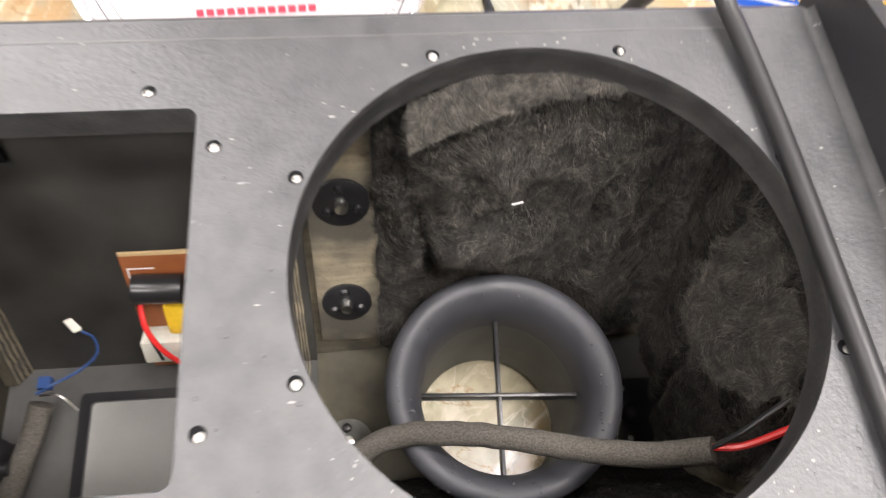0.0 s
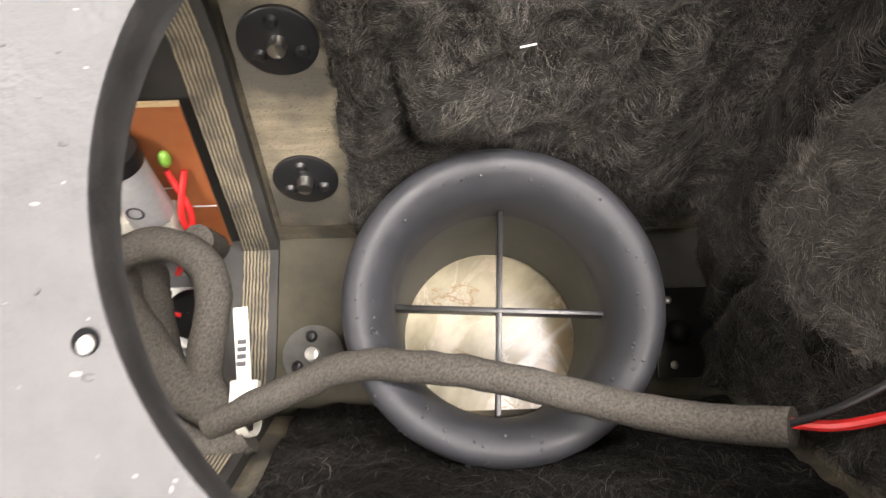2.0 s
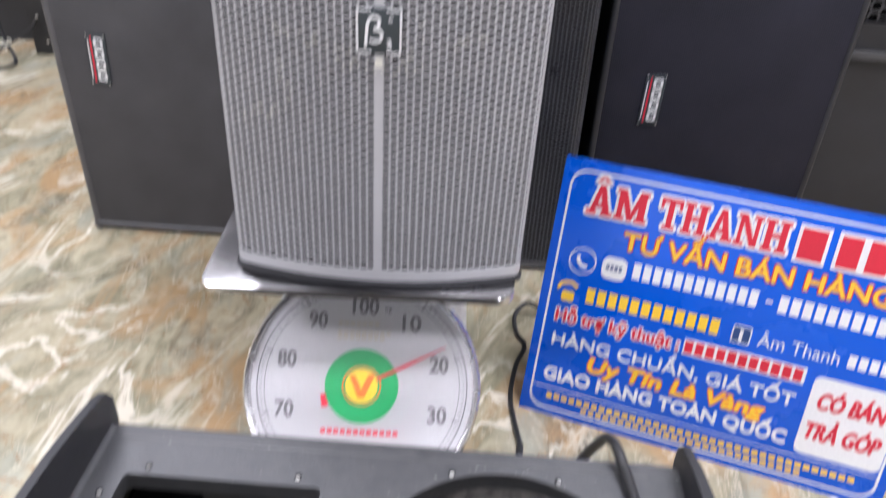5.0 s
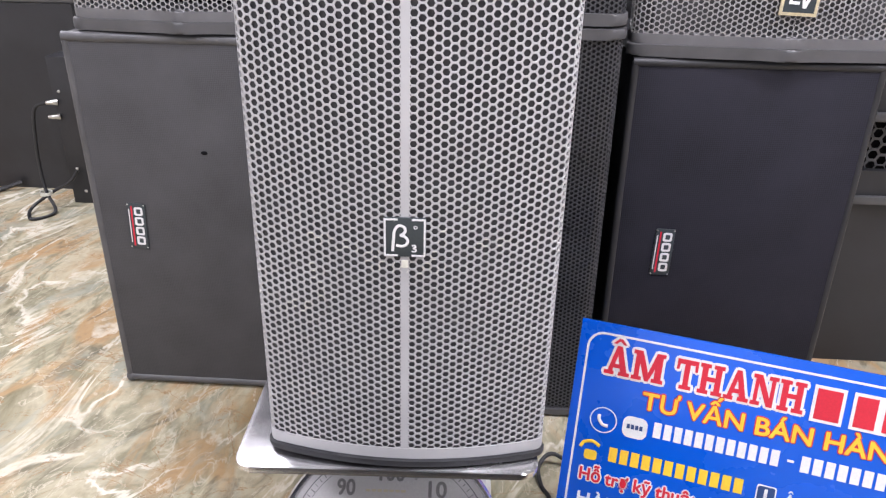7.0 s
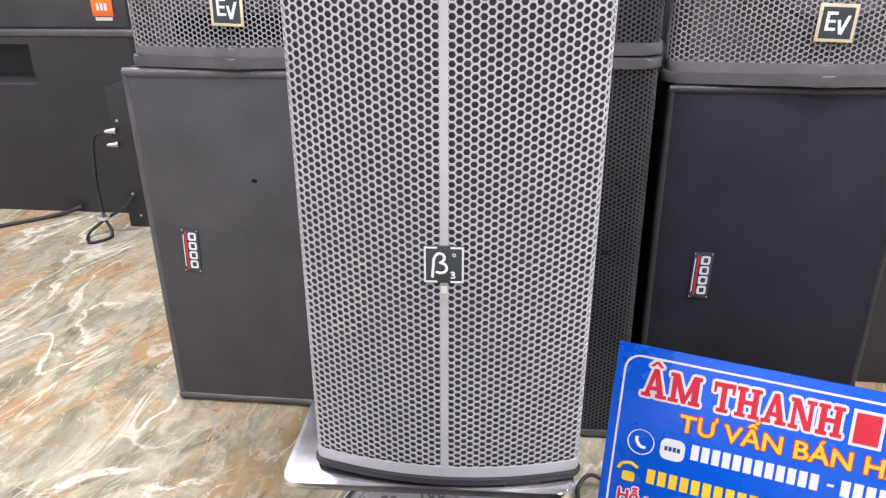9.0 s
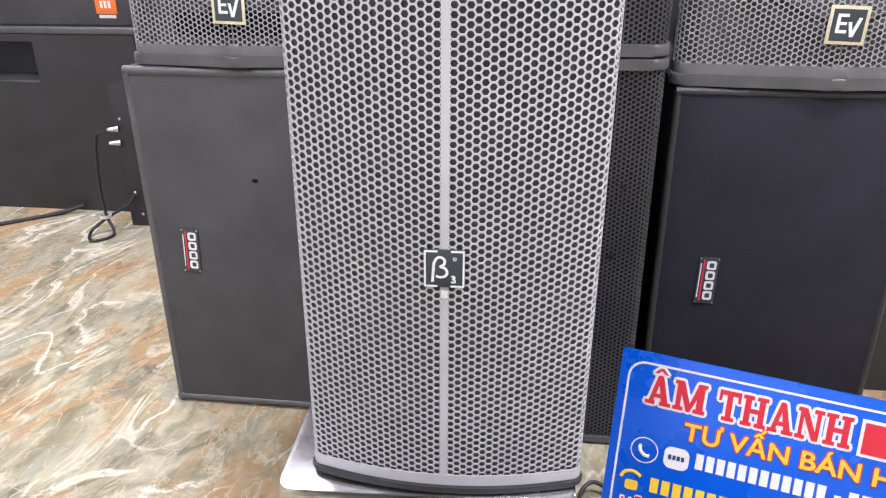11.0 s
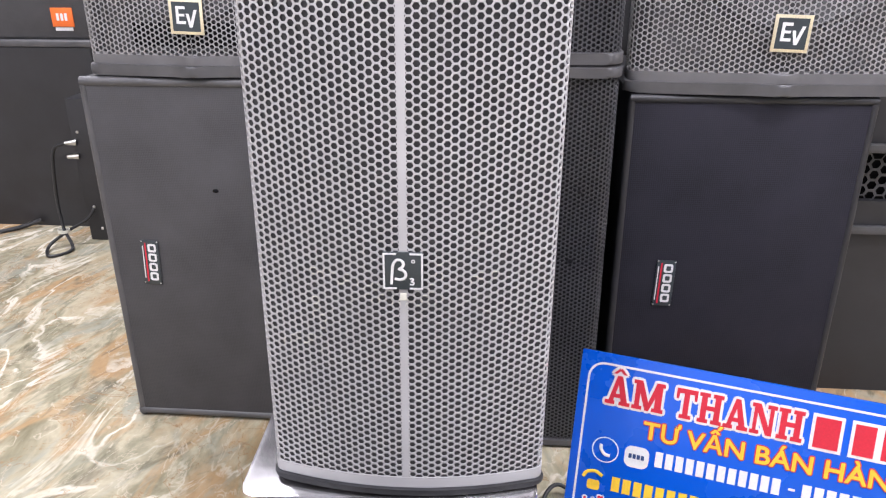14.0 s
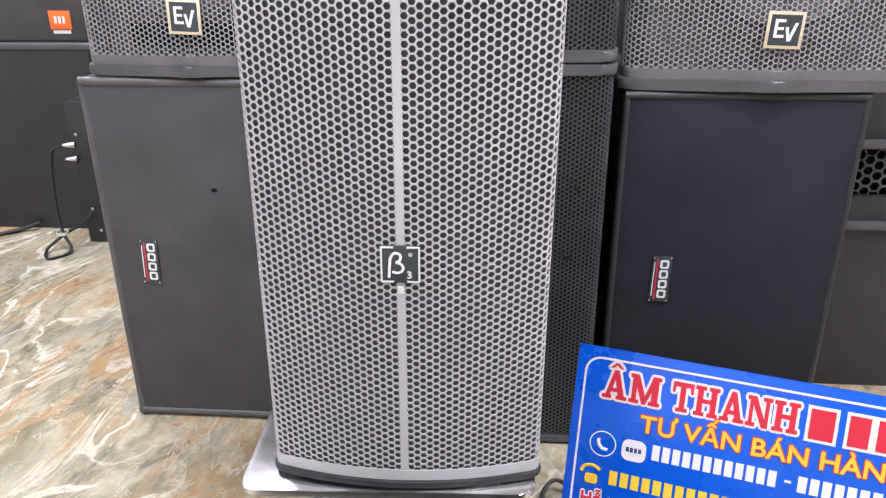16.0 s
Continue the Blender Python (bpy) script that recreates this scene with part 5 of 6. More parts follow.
bm = holed(rounded(0.014, SW - 0.014, 0.012, SHT - 0.016, 0.028), [rounded(0.0178, SW - 0.0178, 0.0158, SHT - 0.0198, 0.0245)], 0.0002, 0.0006)
part("border_line", placed(bm, SM), M["white"], bd)
part("ruled_line", placed(box((0.016, 0.0535, 0.0002), (SW - 0.016, 0.0550, 0.0006)), SM), M["white"], bd)


def at(s, v, lift=0.0006):
    return SM @ Matrix.Translation((s, v, lift))


def words(text, s0, s1, v, size, mat, back=None, bold=0.0, halo=0.003, shear=0.0):
    if back:
        k = part("letter_outline", lettering(text, size, at(s0, v, 0.0006), bold + halo, shear, s1 - s0, 0.0002), M[back], bd, smooth=0)
    part("lettering", lettering(text, size, at(s0, v, 0.0012), bold, shear, s1 - s0, 0.0002), M[mat], bd, smooth=0)


def bars(s0, s1, v, h, mat, n, lift=0.0, name="print_bar"):
    """Writing that is not to be read, as plain bars."""
    bm = bmesh.new()
    w = (s1 - s0) / n
    for k in range(n):
        box((s0 + k * w, v, 0.0004 + lift), (s0 + (k + (0.74 if n > 1 else 1)) * w, v + h, 0.0009 + lift), 0, bm)
    part(name, placed(bm, SM), M[mat], bd, kind="stuff")


# heavy slab-serif capitals, each stroke a solid
SLAB = {
    "A": (0.98, [((0.10, 0), (0.29, 0), (0.575, 1), (0.40, 1)), ((0.66, 0), (0.93, 0), (0.60, 1), (0.40, 1)), ((0.26, 0.24), (0.74, 0.24), (0.74, 0.38), (0.26, 0.38)), ((0.0, 0), (0.39, 0), (0.39, 0.13), (0.0, 0.13)), ((0.56, 0), (1.0, 0), (1.0, 0.13), (0.56, 0.13))]),
    "M": (1.18, [((0.08, 0), (0.24, 0), (0.24, 1), (0.08, 1)), ((0.73, 0), (0.95, 0), (0.95, 1), (0.73, 1)), ((0.08, 1), (0.28, 1), (0.60, 0.10), (0.44, 0.0)), ((0.74, 1), (0.93, 1), (0.56, 0.0), (0.44, 0.0)), ((0.0, 0), (0.33, 0), (0.33, 0.13), (0.0, 0.13)), ((0.65, 0), (1.02, 0), (1.02, 0.13), (0.65, 0.13)), ((0.0, 0.87), (0.25, 0.87), (0.25, 1), (0.0, 1)), ((0.80, 0.87), (1.02, 0.87), (1.02, 1), (0.80, 1))]),
    "T": (0.86, [((0.37, 0), (0.63, 0), (0.63, 1), (0.37, 1)), ((0.0, 0.84), (1.0, 0.84), (1.0, 1), (0.0, 1)), ((0.22, 0), (0.78, 0), (0.78, 0.13), (0.22, 0.13)), ((0.0, 0.64), (0.12, 0.64), (0.16, 0.9), (0.0, 0.9)), ((0.88, 0.64), (1.0, 0.64), (1.0, 0.9), (0.84, 0.9))]),
    "H": (0.98, [((0.10, 0), (0.34, 0), (0.34, 1), (0.10, 1)), ((0.66, 0), (0.90, 0), (0.90, 1), (0.66, 1)), ((0.3, 0.43), (0.7, 0.43), (0.7, 0.58), (0.3, 0.58))] + [((a, b), (a + 0.44, b), (a + 0.44, b + 0.13), (a, b + 0.13)) for a in (0.0, 0.56) for b in (0, 0.87)]),
    "N": (0.96, [((0.10, 0), (0.25, 0), (0.25, 1), (0.10, 1)), ((0.74, 0), (0.90, 0), (0.90, 1), (0.74, 1)), ((0.08, 1), (0.34, 1), (0.90, 0.0), (0.66, 0.0)), ((0.0, 0), (0.38, 0), (0.38, 0.13), (0.0, 0.13)), ((0.0, 0.87), (0.3, 0.87), (0.3, 1), (0.0, 1)), ((0.62, 0.87), (1.0, 0.87), (1.0, 1), (0.62, 1))]),
}


def slab_word(text, s0, s1, v, h, roof=False):
    total = sum(SLAB[c][0] for c in text) + 0.07 * (len(text) - 1)
    for grow, lift, mat, name in ((0.0044, 0.0006, "white", "letter_outline"), (0.0, 0.0014, "red", "lettering")):
        bm = bmesh.new()
        x, k = s0, (s1 - s0) / total
        for n, c in enumerate(text):
            w = SLAB[c][0] * k
            quads = [[(x + a * w, v + b * h) for a, b in q] for q in SLAB[c][1]]
            if roof and n == 0:
                quads += [[(x + a * w, v + b * h) for a, b in q] for q in (((0.22, 1.06), (0.36, 1.06), (0.53, 1.20), (0.46, 1.27)), ((0.64, 1.06), (0.78, 1.06), (0.54, 1.27), (0.46, 1.19)))]
            for q, pts in enumerate(quads):
                for g in range(8 if grow else 1):
                    dx, dy = grow * math.cos(g * math.pi / 4), grow * math.sin(g * math.pi / 4)
                    z = lift + 0.000004 * (q * 8 + g)
                    prism([(a + dx, b + dy) for a, b in pts], z - 0.0004, z, "z", 0, bm)
            x += w + 0.07 * k
        part(name, placed(bm, SM), M[mat], bd, smooth=0)


slab_word("AM", 0.048, 0.144, 0.382, 0.051, True)
slab_word("THANH", 0.164, 0.360, 0.382, 0.051)
bars(0.371, 0.417, 0.375, 0.060, "white", 1)
bars(0.427, 0.588, 0.375, 0.060, "white", 1)
bars(0.376, 0.412, 0.380, 0.050, "red", 1, 0.0006)
bars(0.432, 0.592, 0.380, 0.050, "red", 4, 0.0006)
words("TƯ VẤN BÁN HÀNG", 0.119, 0.524, 0.334, 0.042, "yellow", "red", 0.0008, 0.0018)
part("icon_ring", placed(lathe([(0.0212, 0.0006), (0.0232, 0.0006)], 36, Matrix.Translation((0.060, 0.298, 0))), SM), M["white"], bd)
part("icon", placed(sweep([(-0.008, 0.009, 0.001), (-0.007, 0.0, 0.001), (0.0, -0.008, 0.001), (0.009, -0.009, 0.001)], 0.0028, 8, 6, 0, 0.3), at(0.060, 0.298, 0)), M["white"], bd)
part("icon", placed(prism(rounded(0.093, 0.134, 0.278, 0.316, 0.012), 0.0004, 0.0009, "z"), SM), M["white"], bd)
bars(0.100, 0.128, 0.294, 0.008, "blue_wire", 4, 0.0006)
bars(0.144, 0.345, 0.288, 0.027, "white", 12)
bars(0.353, 0.363, 0.300, 0.004, "white", 1)
bars(0.373, 0.588, 0.288, 0.027, "white", 12)
part("icon", placed(prism(rounded(0.036, 0.058, 0.222, 0.240, 0.005), 0.0004, 0.0010, "z"), SM), M["yellow"], bd)
part("icon", placed(sweep([(0.028, 0.242, 0.001), (0.034, 0.252, 0.001), (0.048, 0.256, 0.001), (0.061, 0.250, 0.001)], 0.003, 8, 6, 0, 0.3), SM), M["yellow"], bd)
bars(0.078, 0.301, 0.227, 0.026, "yellow", 12)
part("icon", placed(prism(rounded(0.317, 0.347, 0.222, 0.252, 0.004), 0.0004, 0.0010, "z"), SM), M["white"], bd)
part("icon", placed(prism(rounded(0.319, 0.345, 0.224, 0.250, 0.003), 0.0009, 0.0013, "z"), SM), M["blue_wire"], bd)
part("icon", placed(box((0.329, 0.225, 0.0013), (0.334, 0.246, 0.0017)), SM), M["white"], bd)
words("Âm Thanh", 0.358, 0.480, 0.226, 0.031, "white")
bars(0.492, 0.588, 0.226, 0.021, "white", 6)
words("Hỗ trợ kỹ thuật :", 0.034, 0.243, 0.184, 0.032, "red", "white", 0.0008, 0.0024)
bars(0.250, 0.441, 0.180, 0.028, "white", 1)
bars(0.2525, 0.4405, 0.183, 0.022, "red", 11, 0.0006)
words("HÀNG CHUẨN, GIÁ TỐT", 0.036, 0.436, 0.139, 0.031, "white", None, 0.0007)
words("Uy Tín Là Vàng", 0.106, 0.397, 0.104, 0.037, "yellow", "orange", 0.0009, 0.0018, 0.15)
words("GIAO HÀNG TOÀN QUỐC", 0.034, 0.440, 0.071, 0.032, "white", None, 0.0012)
bars(0.045, 0.56, 0.0345, 0.0085, "yellow", 38)
bars(0.11, 0.48, 0.0215, 0.0075, "yellow", 28)
part("white_field", placed(prism(rounded(0.455, 0.585, 0.062, 0.200, 0.012), 0.0004, 0.0009, "z"), SM), M["white"], bd)
words("CÓ BÁN", 0.470, 0.570, 0.146, 0.040, "red", None, 0.0014, 0, 0.2)
words("TRẢ GÓP", 0.465, 0.575, 0.092, 0.040, "red", None, 0.0014, 0, 0.2)
foot = part("rear_strut", placed(box((0.28, 0.0, -0.012), (0.31, 0.33, -0.008), 0.001), SM), M["blue"], sg)
part("strut_leg", cyl(SM @ Vector((0.295, 0.32, -0.011)), Vector((0.42, 0.72, 0.004)), 0.004, n=10), M["steel"], sg)

# thin black cord beside the scale
cd = thing("floor_cord", "thin black cord curled on the marble beside the scale", "cable", (0.06, 0.56, 0))
part("cord", sweep([(0.060, 0.50, 0.005), (0.050, 0.56, 0.005), (0.045, 0.62, 0.005), (0.056, 0.70, 0.005), (0.075, 0.76, 0.005), (0.060, 0.80, 0.005), (0.056, 0.84, 0.02), (0.085, 0.87, 0.03), (0.14, 0.86, 0.006), (0.22, 0.84, 0.005)], 0.0045, 10), M["rubber"], cd)


# ---- cloth-fronted subwoofers ----
def subwoofer(x0, x1, y, z1, label, cloth="cloth", depth=0.55, r=0.0095, edge="trim"):
    s = thing("cloth_front_subwoofer", label, "subwoofer", ((x0 + x1) / 2, y + depth / 2, 0), 0, "cloth-fronted subwoofers")
    part("cabinet_body", box((x0 + 0.004, y + 0.012, 0.012), (x1 - 0.004, y + depth, z1 - 0.003), 0.006), M["tolex"], s)
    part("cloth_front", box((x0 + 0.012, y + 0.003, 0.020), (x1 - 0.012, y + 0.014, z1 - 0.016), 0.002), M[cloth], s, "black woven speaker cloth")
    for xa in (x0 + r, x1 - r):
        part("edge_trim", sweep([(xa, y + r, 0.012), (xa, y + r, z1 / 2), (xa, y + r, z1 - r)], r, 14, 4), M[edge], s)
    for za in (0.016, z1 - r * 1.2):
        part("edge_trim", sweep([(x0 + r * 0.4, y + r, za), ((x0 + x1) / 2, y + r, za), (x1 - r * 0.4, y + r, za)], r * 1.15, 14, 4), M[edge], s)
    for xa in (x0 + 0.011, x1 - 0.011):
        part("corner_cap", ball((xa, y + 0.011, 0.015), 0.0145), M[edge], s)
    for xa in (x0 + 0.06, x1 - 0.06):
        for ya in (y + 0.06, y + depth - 0.06):
            part("foot", cyl((xa, ya, 0), (xa, ya, 0.013), 0.02, n=16), M["rubber"], s)
    return s


def strip_badge(s, x, y, z, tilt=0.0):
    # upright badge: dark plate, red line, white blocks, four rivets
    m = Matrix.Translation((x, y, z)) @ pose(0, 0, 0, 90) @ pose(0, 0, 0, 0, 0, tilt) @ Matrix.Diagonal((1.1, 1, 1, 1))
    b = part("badge", placed(box((-0.0185, -0.054, 0), (0.0185, 0.054, 0.003), 0.0008), m), M["badge"], s, "small dark badge with a red line and white blocks")
    part("badge_line", placed(box((-0.0105, -0.048, 0.003), (-0.0075, 0.048, 0.0036)), m), M["red"], b)
    for k in range(4):
        bx = part("badge_block", placed(holed(rounded(-0.004, 0.0135, 0.026 - 0.0235 * k, 0.046 - 0.0235 * k, 0.004, 3), [rounded(0.0005, 0.0095, 0.0305 - 0.0235 * k, 0.0415 - 0.0235 * k, 0.002, 3)], 0.003, 0.0038), m), M["white"], b)
    part("badge_line", placed(box((-0.0155, -0.040, 0.003), (-0.0135, 0.040, 0.0034)), m), M["white"], b)
    for sx in (-1, 1):
        for sy in (-1, 1):
            part("rivet", placed(ball((sx * 0.0165, sy * 0.051, 0.003), 0.0018, (1, 1, 0.6), None, 8), m), M["steel"], b)


SY = 1.080
sub = subwoofer(-0.945, -0.462, SY, 0.845, "black cloth-fronted subwoofer standing on the marble floor")
strip_badge(sub, -0.8485, SY + 0.002, 0.425, -3)
part("scuff", ball((-0.676, SY + 0.002, 0.60), 0.006, (1.2, 0.15, 0.7)), M["deep"], sub, "small dark dent in the cloth")
# the darker cloth tone carries the shade that falls on this one
sub = subwoofer(0.193, 0.672, SY, 0.823, "black cloth-fronted subwoofer with shaded cloth tone behind the advertising board", "shaded_cloth", r=0.0075, edge="tolex")
strip_badge(sub, 0.3035, SY + 0.002, 0.4145, -1)


# ---- honeycomb-grille loudspeakers on top ----
def top_speaker(x, half, y, z, h, badge_z, label, port=False):
    s = thing("honeycomb_loudspeaker", label, "loudspeaker", (x, y + 0.2, z), 0, "honeycomb-grille loudspeakers")
    line = [(x + a, b) for a, b in bowed(half - 0.006, y + 0.006, 0.020, 0.022, 0.03)]
    gm, on, run = perforated(line, z + 0.030, z + h - 0.02, 0.0108, 0.80, 0.0, 0.0016)
    g = part("grille", gm, M["grille_black"], s, "black honeycomb steel grille", smooth=0)
    L = run[-1]
    rim = []
    for a, b in line:
        rim.append((a, b - 0.0006 - 0.011 * math.exp(-((a - x) / 0.028) ** 2)))
    part("lower_border", prism(rim + [(x + half * 0.8, y + 0.06), (x - half * 0.8, y + 0.06)], z + 0.022, z + 0.042, "z", 0.003), M["border"], g, "plain lower border with a rounded nose", smooth=50)
    part("front_board", sheet(on, -L + 0.004, L - 0.004, z + 0.022, z + h - 0.02, 0.034, 80), M["lifted_black"], s, "black front board behind the grille", smooth=30)
    cone = Matrix.Translation((x, y + 0.036, z + half * 0.92 + 0.055)) @ pose(0, 0, 0, 90)
    R = half * 0.80
    part("woofer", placed(lathe([(R, 0.0), (R, 0.010), (R * 0.93, 0.012), (R * 0.90, 0.006), (R * 0.86, 0.014), (R * 0.80, 0.006), (R * 0.30, -0.045), (R * 0.24, -0.032), (0.0001, -0.022)], 56), cone), M["lifted_black"], s, "black paper cone with a rolled edge")
    out = [(x + a, b) for a, b in bowed(half, y, 0.020, 0.024, 0.004)]
    # lip with a shallow nose in the middle
    nose = []
    for a, b in out:
        k = math.exp(-((a - x) / 0.032) ** 2)
        nose.append((a, b - 0.012 * k))
    body = nose + [(x + half * 0.72, y + 0.42), (x - half * 0.72, y + 0.42)]
    part("lower_lip", prism(body, z, z + 0.0225, "z", 0.006), M["trim"], s, "black moulded lower lip", smooth=40)
    part("upper_lip", prism(body, z + h - 0.0225, z + h, "z", 0.006), M["trim"], s, smooth=40)
    part("cabinet_body", prism([(x - half + 0.01, y + 0.055), (x + half - 0.01, y + 0.055), (x + half * 0.7, y + 0.415), (x - half * 0.7, y + 0.415)], z + 0.0225, z + h - 0.0225, "z"), M["tolex"], s)
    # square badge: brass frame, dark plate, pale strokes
    m = Matrix.Translation((x, y + 0.0015, badge_z)) @ pose(0, 0, 0, 90) @ pose(0, 0, 0, 0, 0, -2)
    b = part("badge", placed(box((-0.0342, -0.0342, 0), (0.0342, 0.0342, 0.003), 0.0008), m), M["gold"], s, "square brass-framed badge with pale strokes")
    part("badge_plate", placed(box((-0.0282, -0.0282, 0.003), (0.0282, 0.0282, 0.0034)), m), M["badge"], b)
    for lo, hi in (((-0.020, -0.014), (-0.0145, 0.020)), ((-0.0145, 0.0145), (-0.001, 0.020)), ((-0.0145, 0.0005), (-0.003, 0.0055)), ((-0.0145, -0.014), (-0.001, -0.0085))):
        part("badge_stroke", placed(box((*lo, 0.0034), (*hi, 0.004)), m), M["white"], b)
    part("badge_stroke", placed(prism([(0.000, 0.006), (0.006, 0.006), (0.009, -0.010), (0.017, 0.014), (0.023, 0.014), (0.012, -0.020), (0.006, -0.020)], 0.0034, 0.004, "z"), m), M["white"], b)
    if port:
        # solid near-black box drawn in for the shade inside the slot
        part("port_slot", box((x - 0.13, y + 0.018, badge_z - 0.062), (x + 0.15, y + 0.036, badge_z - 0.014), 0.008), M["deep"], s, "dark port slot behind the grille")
    return s


top_speaker(-0.688, 0.237, 1.075, 0.847, 0.60, 0.966, "black loudspeaker with honeycomb grille on a cloth-fronted subwoofer", True)
top_speaker(0.479, 0.296, 1.070, 0.825, 0.62, 0.942, "wide black loudspeaker with honeycomb grille on a subwoofer")


# ---- perforated column behind the scale ----
def column(x, half, y, z0, z1, label):
    s = thing("perforated_loudspeaker", label, "loudspeaker", (x, y + 0.2, z0), 0, "perforated loudspeakers")
    line = [(x + a, b) for a, b in bowed(half - 0.004, y + 0.003, 0.002, 0.030, 0.05)]
    gm, on, run = perforated(line, z0 + 0.014, z1 - 0.012, 0.0098, 0.70, 0.0, 0.0014)
    g = part("grille", gm, M["grille_dark"], s, "black perforated steel front wrapping the corners", smooth=0)
    part("grille_foam", sheet(on, -run[-1] + 0.004, run[-1] - 0.004, z0 + 0.012, z1 - 0.012, 0.006, 60), M["backing"], s, smooth=30)
    out = [(x + a, b) for a, b in bowed(half, y - 0.004, 0.002, 0.032, 0.01)]
    body = out + [(x + half, y + 0.40), (x - half, y + 0.40)]
    for za, zb in ((z0 + (0.008 if z0 < 0.1 else 0), z0 + 0.022), (z1 - 0.020, z1)):
        part("rim", prism(body, za, zb, "z", 0.006), M["trim"], s, smooth=40)
    part("cabinet_body", box((x - half + 0.002, y + 0.11, z0 + 0.022), (x + half - 0.002, y + 0.40, z1 - 0.02), 0.004), M["tolex"], s)
    if z0 < 0.1:
        for fx in (-half + 0.05, half - 0.05):
            part("foot", cyl((x + fx, y + 0.2, 0), (x + fx, y + 0.2, 0.009), 0.02, n=14), M["rubber"], s)
    return s


column(-0.138, 0.311, 1.036, 0.0, 0.881, "black perforated loudspeaker standing on the floor behind the scale")
column(-0.138, 0.311, 1.043, 0.885, 1.44, "black perforated loudspeaker stacked on a matching one")

# ---- far black cabinet with an amplifier plate ----
fc = thing("black_sub_cabinet", "large black subwoofer cabinet with slot port and rear plugs", "subwoofer", (-2.2, 2.6, 0))
FX0, FX1, FY = -2.75, -1.62, 2.345
bm = holed([(FX0, 0.0), (FX1, 0.0), (FX1, 0.722), (FX0, 0.722)], [[(-2.62, 0.535), (-2.04, 0.535), (-2.04, 0.695), (-2.62, 0.695)]], 0.0, 0.02)
part("front_board", placed(bm, Matrix.Translation((0, FY + 0.02, 0)) @ pose(0, 0, 0, 90)), M["tolex"], fc, smooth=20)
part("cabinet_body", box((FX0, FY + 0.20, 0.0), (FX1, FY + 0.65, 0.722), 0.004), M["tolex"], fc)
part("side", box((FX1 - 0.02, FY + 0.02, 0), (FX1, FY + 0.2, 0.722)), M["tolex"], fc)
part("side", box((FX0, FY + 0.02, 0), (FX0 + 0.02, FY + 0.2, 0.722)), M["tolex"], fc)
part("lid", box((FX0 + 0.02, FY + 0.02, 0.702), (FX1 - 0.02, FY + 0.2, 0.722)), M["tolex"], fc)
part("port_shelf", box((-2.62, FY + 0.02, 0.515), (-2.04, FY + 0.2, 0.537)), M["panel_grey"], fc)
ap = part("amplifier_plate", box((-1.674, FY - 0.14, 0.0), (-1.44, FY - 0.005, 0.56), 0.004), M["tolex"], fc, "black steel amplifier box with plugs")
for sx, sz in ((-1.648, 0.435), (-1.46, 0.53), (-1.62, 0.05), (-1.638, 0.14)):
    part("screw", ball((sx, FY - 0.141, sz), 0.006, (1, 0.5, 1), None, 10), M["steel"], ap)
for pz in (0.395, 0.342):
    part("plug", cyl((-1.660, FY - 0.141, pz), (-1.696, FY - 0.160, pz + 0.002), 0.012, 0.006, 16, bevel=0.002), M["steel"], ap, "metal signal plug")
kc = thing("signal_cable", "black signal cable looped and tied, trailing over the floor", "cable", (-1.735, 2.1, 0))
part("cord", sweep([(-1.694, FY - 0.160, 0.397), (-1.738, FY - 0.17, 0.37), (-1.752, FY - 0.18, 0.25), (-1.752, FY - 0.19, 0.16), (-1.735, FY - 0.21, 0.07), (-1.685, FY - 0.26, 0.01), (-1.735, FY - 0.33, 0.008), (-1.775, FY - 0.26, 0.02), (-1.725, FY - 0.20, 0.06), (-1.655, FY - 0.18, 0.10), (-1.625, FY - 0.16, 0.14)], 0.0062, 10), M["rubber"], kc)
part("cord", sweep([(-1.95, FY - 0.02, 0.03), (-2.05, FY - 0.08, 0.008), (-2.25, FY - 0.25, 0.008), (-2.6, FY - 0.55, 0.008)], 0.009, 10), M["rubber"], kc)
part("tie", lathe([(0.02, -0.006), (0.022, -0.006), (0.022, 0.006), (0.02, 0.006)], 16, Matrix.Translation((-1.73, FY - 0.22, 0.068)), True), M["nylon"], kc)

jb = thing("orange_badge_loudspeaker", "black loudspeaker with a small orange badge on a subwoofer cabinet", "loudspeaker", (-2.0, 2.6, 0.722))
# the lighter black carries the light that falls on this cabinet
part("cabinet_body", box((-2.50, 2.375, 0.722), (-1.60, 2.75, 1.25), 0.008), M["lifted_black"], jb)
part("base_rail", box((-2.51, 2.345, 0.722), (-1.59, 2.40, 0.750), 0.010, seg=3), M["trim"], jb)
part("cloth_front", box((-2.46, 2.366, 0.757), (-1.62, 2.377, 1.20), 0.003), M["cloth"], jb)
m = Matrix.Translation((-1.714, 2.364, 0.832)) @ pose(0, 0, 0, 90)
b = part("badge", placed(box((-0.042, -0.034, 0), (0.042, 0.034, 0.004), 0.001), m), M["orange"], jb, "orange badge with pale bars")
for k in range(3):
    part("badge_stroke", placed(box((-0.022 + 0.016 * k, -0.012, 0.004), (-0.012 + 0.016 * k, 0.014, 0.0046)), m), M["white"], b)
part("badge_strip", placed(box((-0.034, -0.049, 0), (0.034, -0.037, 0.002)), m), M["white"], jb)

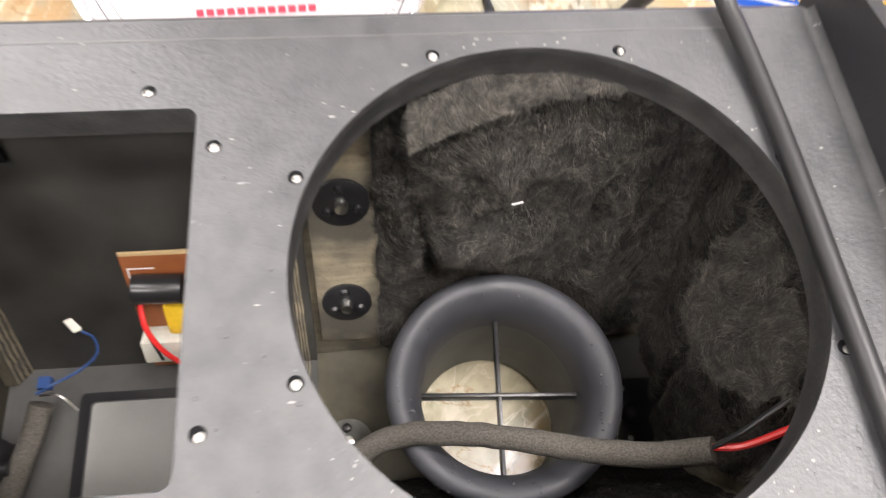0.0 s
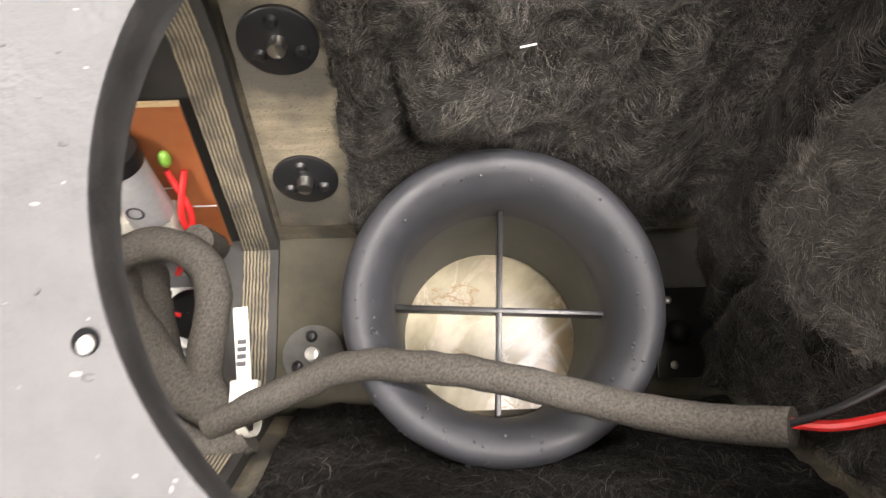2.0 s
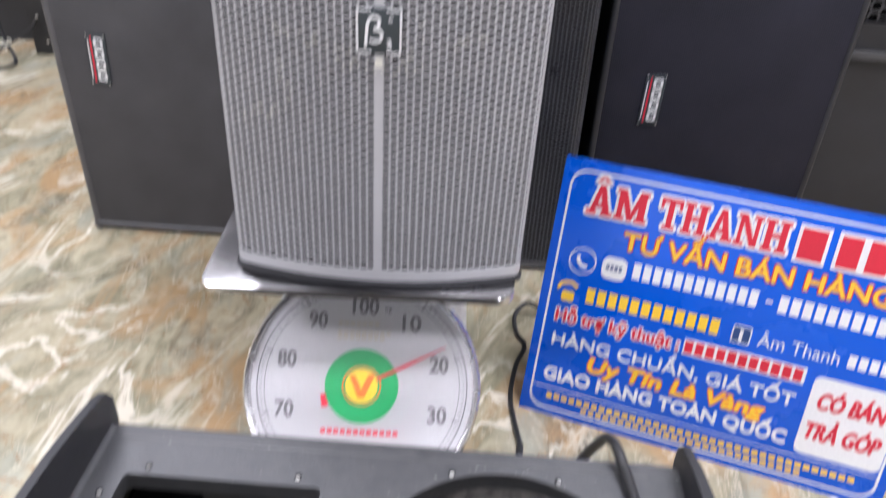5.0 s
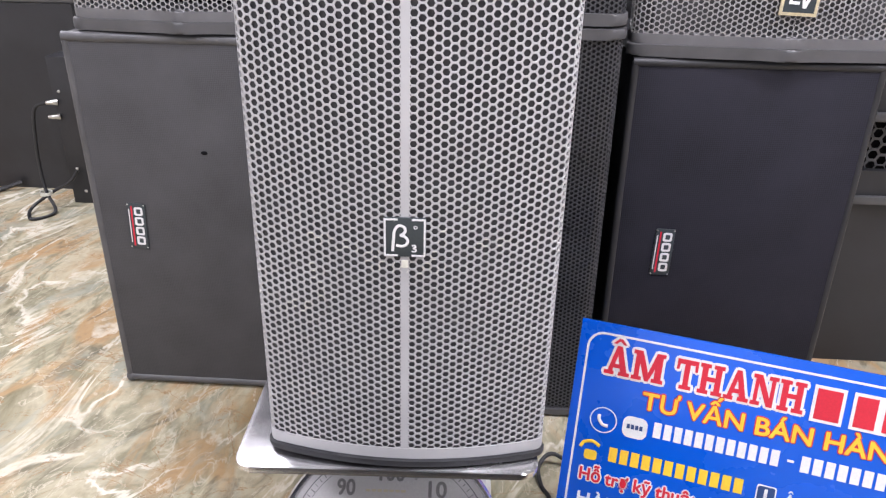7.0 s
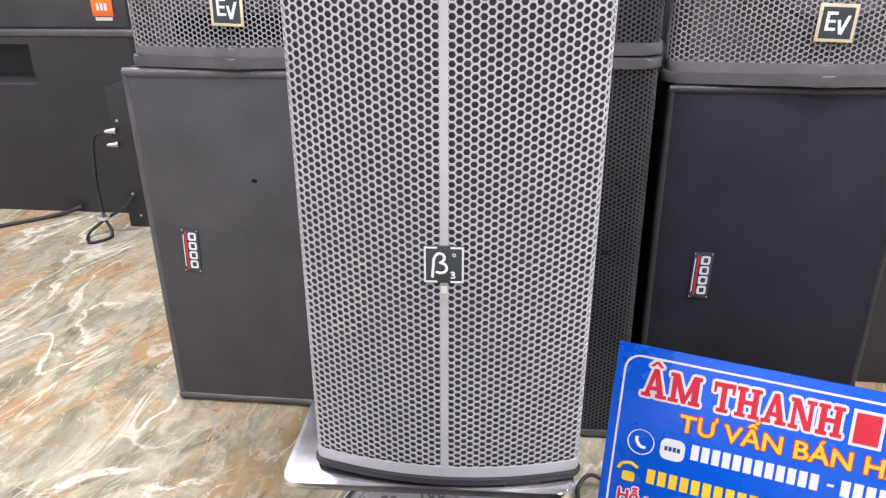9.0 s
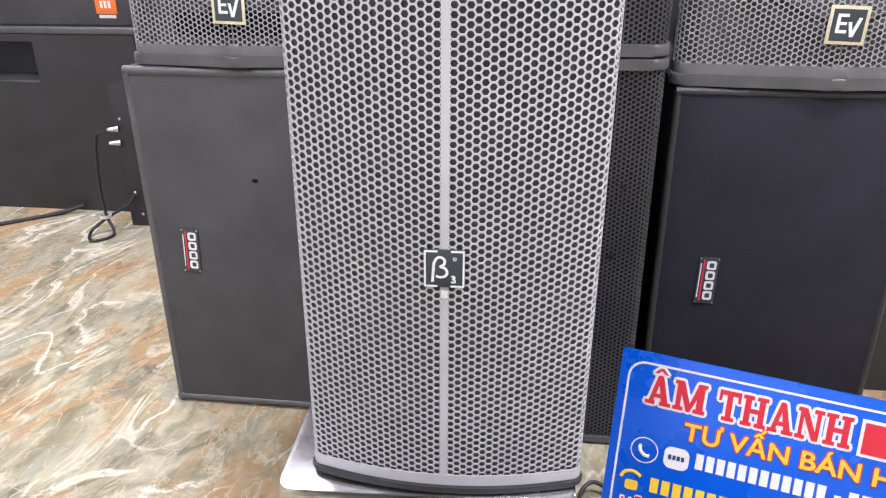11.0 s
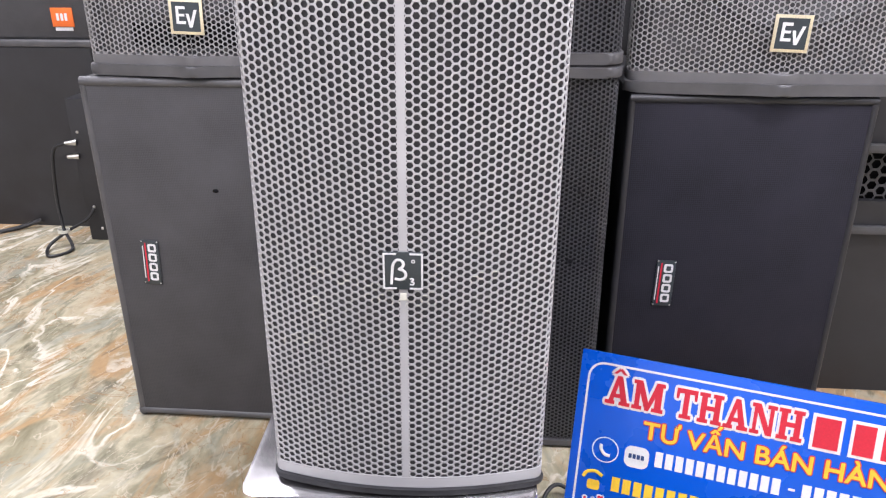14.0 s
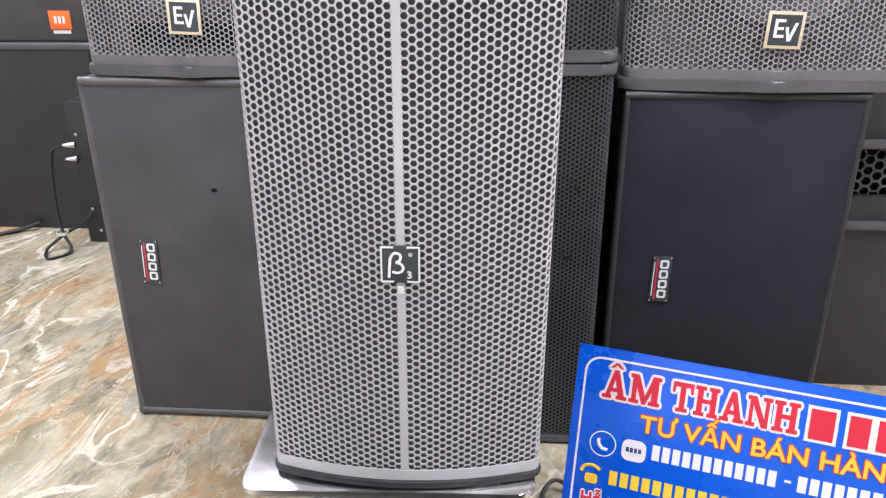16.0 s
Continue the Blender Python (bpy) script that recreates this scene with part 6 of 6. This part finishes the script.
# ---- cabinet behind the right-hand subwoofer ----
rc = thing("honeycomb_sub_cabinet", "dark subwoofer cabinet with an open honeycomb slot", "subwoofer", (1.2, 1.6, 0))
RX0, RX1, RY = 0.60, 1.70, 1.345
bm = holed([(RX0, 0.0), (RX1, 0.0), (RX1, 0.78), (RX0, 0.78)], [[(0.66, 0.525), (1.64, 0.525), (1.64, 0.642), (0.66, 0.642)]], 0.0, 0.02)
part("front_board", placed(bm, Matrix.Translation((0, RY + 0.02, 0)) @ pose(0, 0, 0, 90)), M["tolex"], rc, smooth=20)
gm, on, run = perforated([(0.662 + 0.976 * k / 20, RY + 0.012) for k in range(21)], 0.515, 0.655, 0.026, 0.78, 0.0, 0.002)
part("grille", gm, M["grille_dark"], rc, "black honeycomb grille", smooth=0)
# near-black sheet, the shade of the slot in its colour
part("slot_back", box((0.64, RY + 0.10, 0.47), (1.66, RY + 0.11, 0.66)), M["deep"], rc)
part("ledge", box((RX0, RY - 0.025, 0.648), (RX1, RY - 0.001, 0.668), 0.006), M["trim"], rc)
part("ledge", box((RX0, RY - 0.018, 0.445), (RX1, RY - 0.001, 0.466), 0.006), M["trim"], rc)
part("cabinet_body", box((RX0, RY + 0.12, 0), (RX1, RY + 0.6, 0.78), 0.004), M["tolex"], rc)
part("side", box((RX0, RY + 0.02, 0), (RX0 + 0.02, RY + 0.12, 0.78)), M["tolex"], rc)
part("lid", box((RX0, RY - 0.001, 0.78), (RX1, RY + 0.6, 0.80), 0.004), M["tolex"], rc)

# cabinets added behind the front row as a dark backdrop over the bright wall
for sx0, sx1, sy, sz in ((-1.02, -0.42, 1.72, 1.75), (-0.40, 0.20, 1.70, 1.80), (0.22, 0.84, 2.02, 1.75)):
    st = thing("backdrop_cabinet", "tall black cabinet added as a dark backdrop behind the front row", "speaker cabinet", ((sx0 + sx1) / 2, sy + 0.25, 0), 0, "stored cabinets")
    part("cabinet_body", box((sx0, sy + 0.01, 0), (sx1, sy + 0.5, sz), 0.008), M["tolex"], st)
    part("cloth_front", box((sx0 + 0.03, sy, 0.03), (sx1 - 0.03, sy + 0.012, sz - 0.03), 0.003), M["cloth"], st)
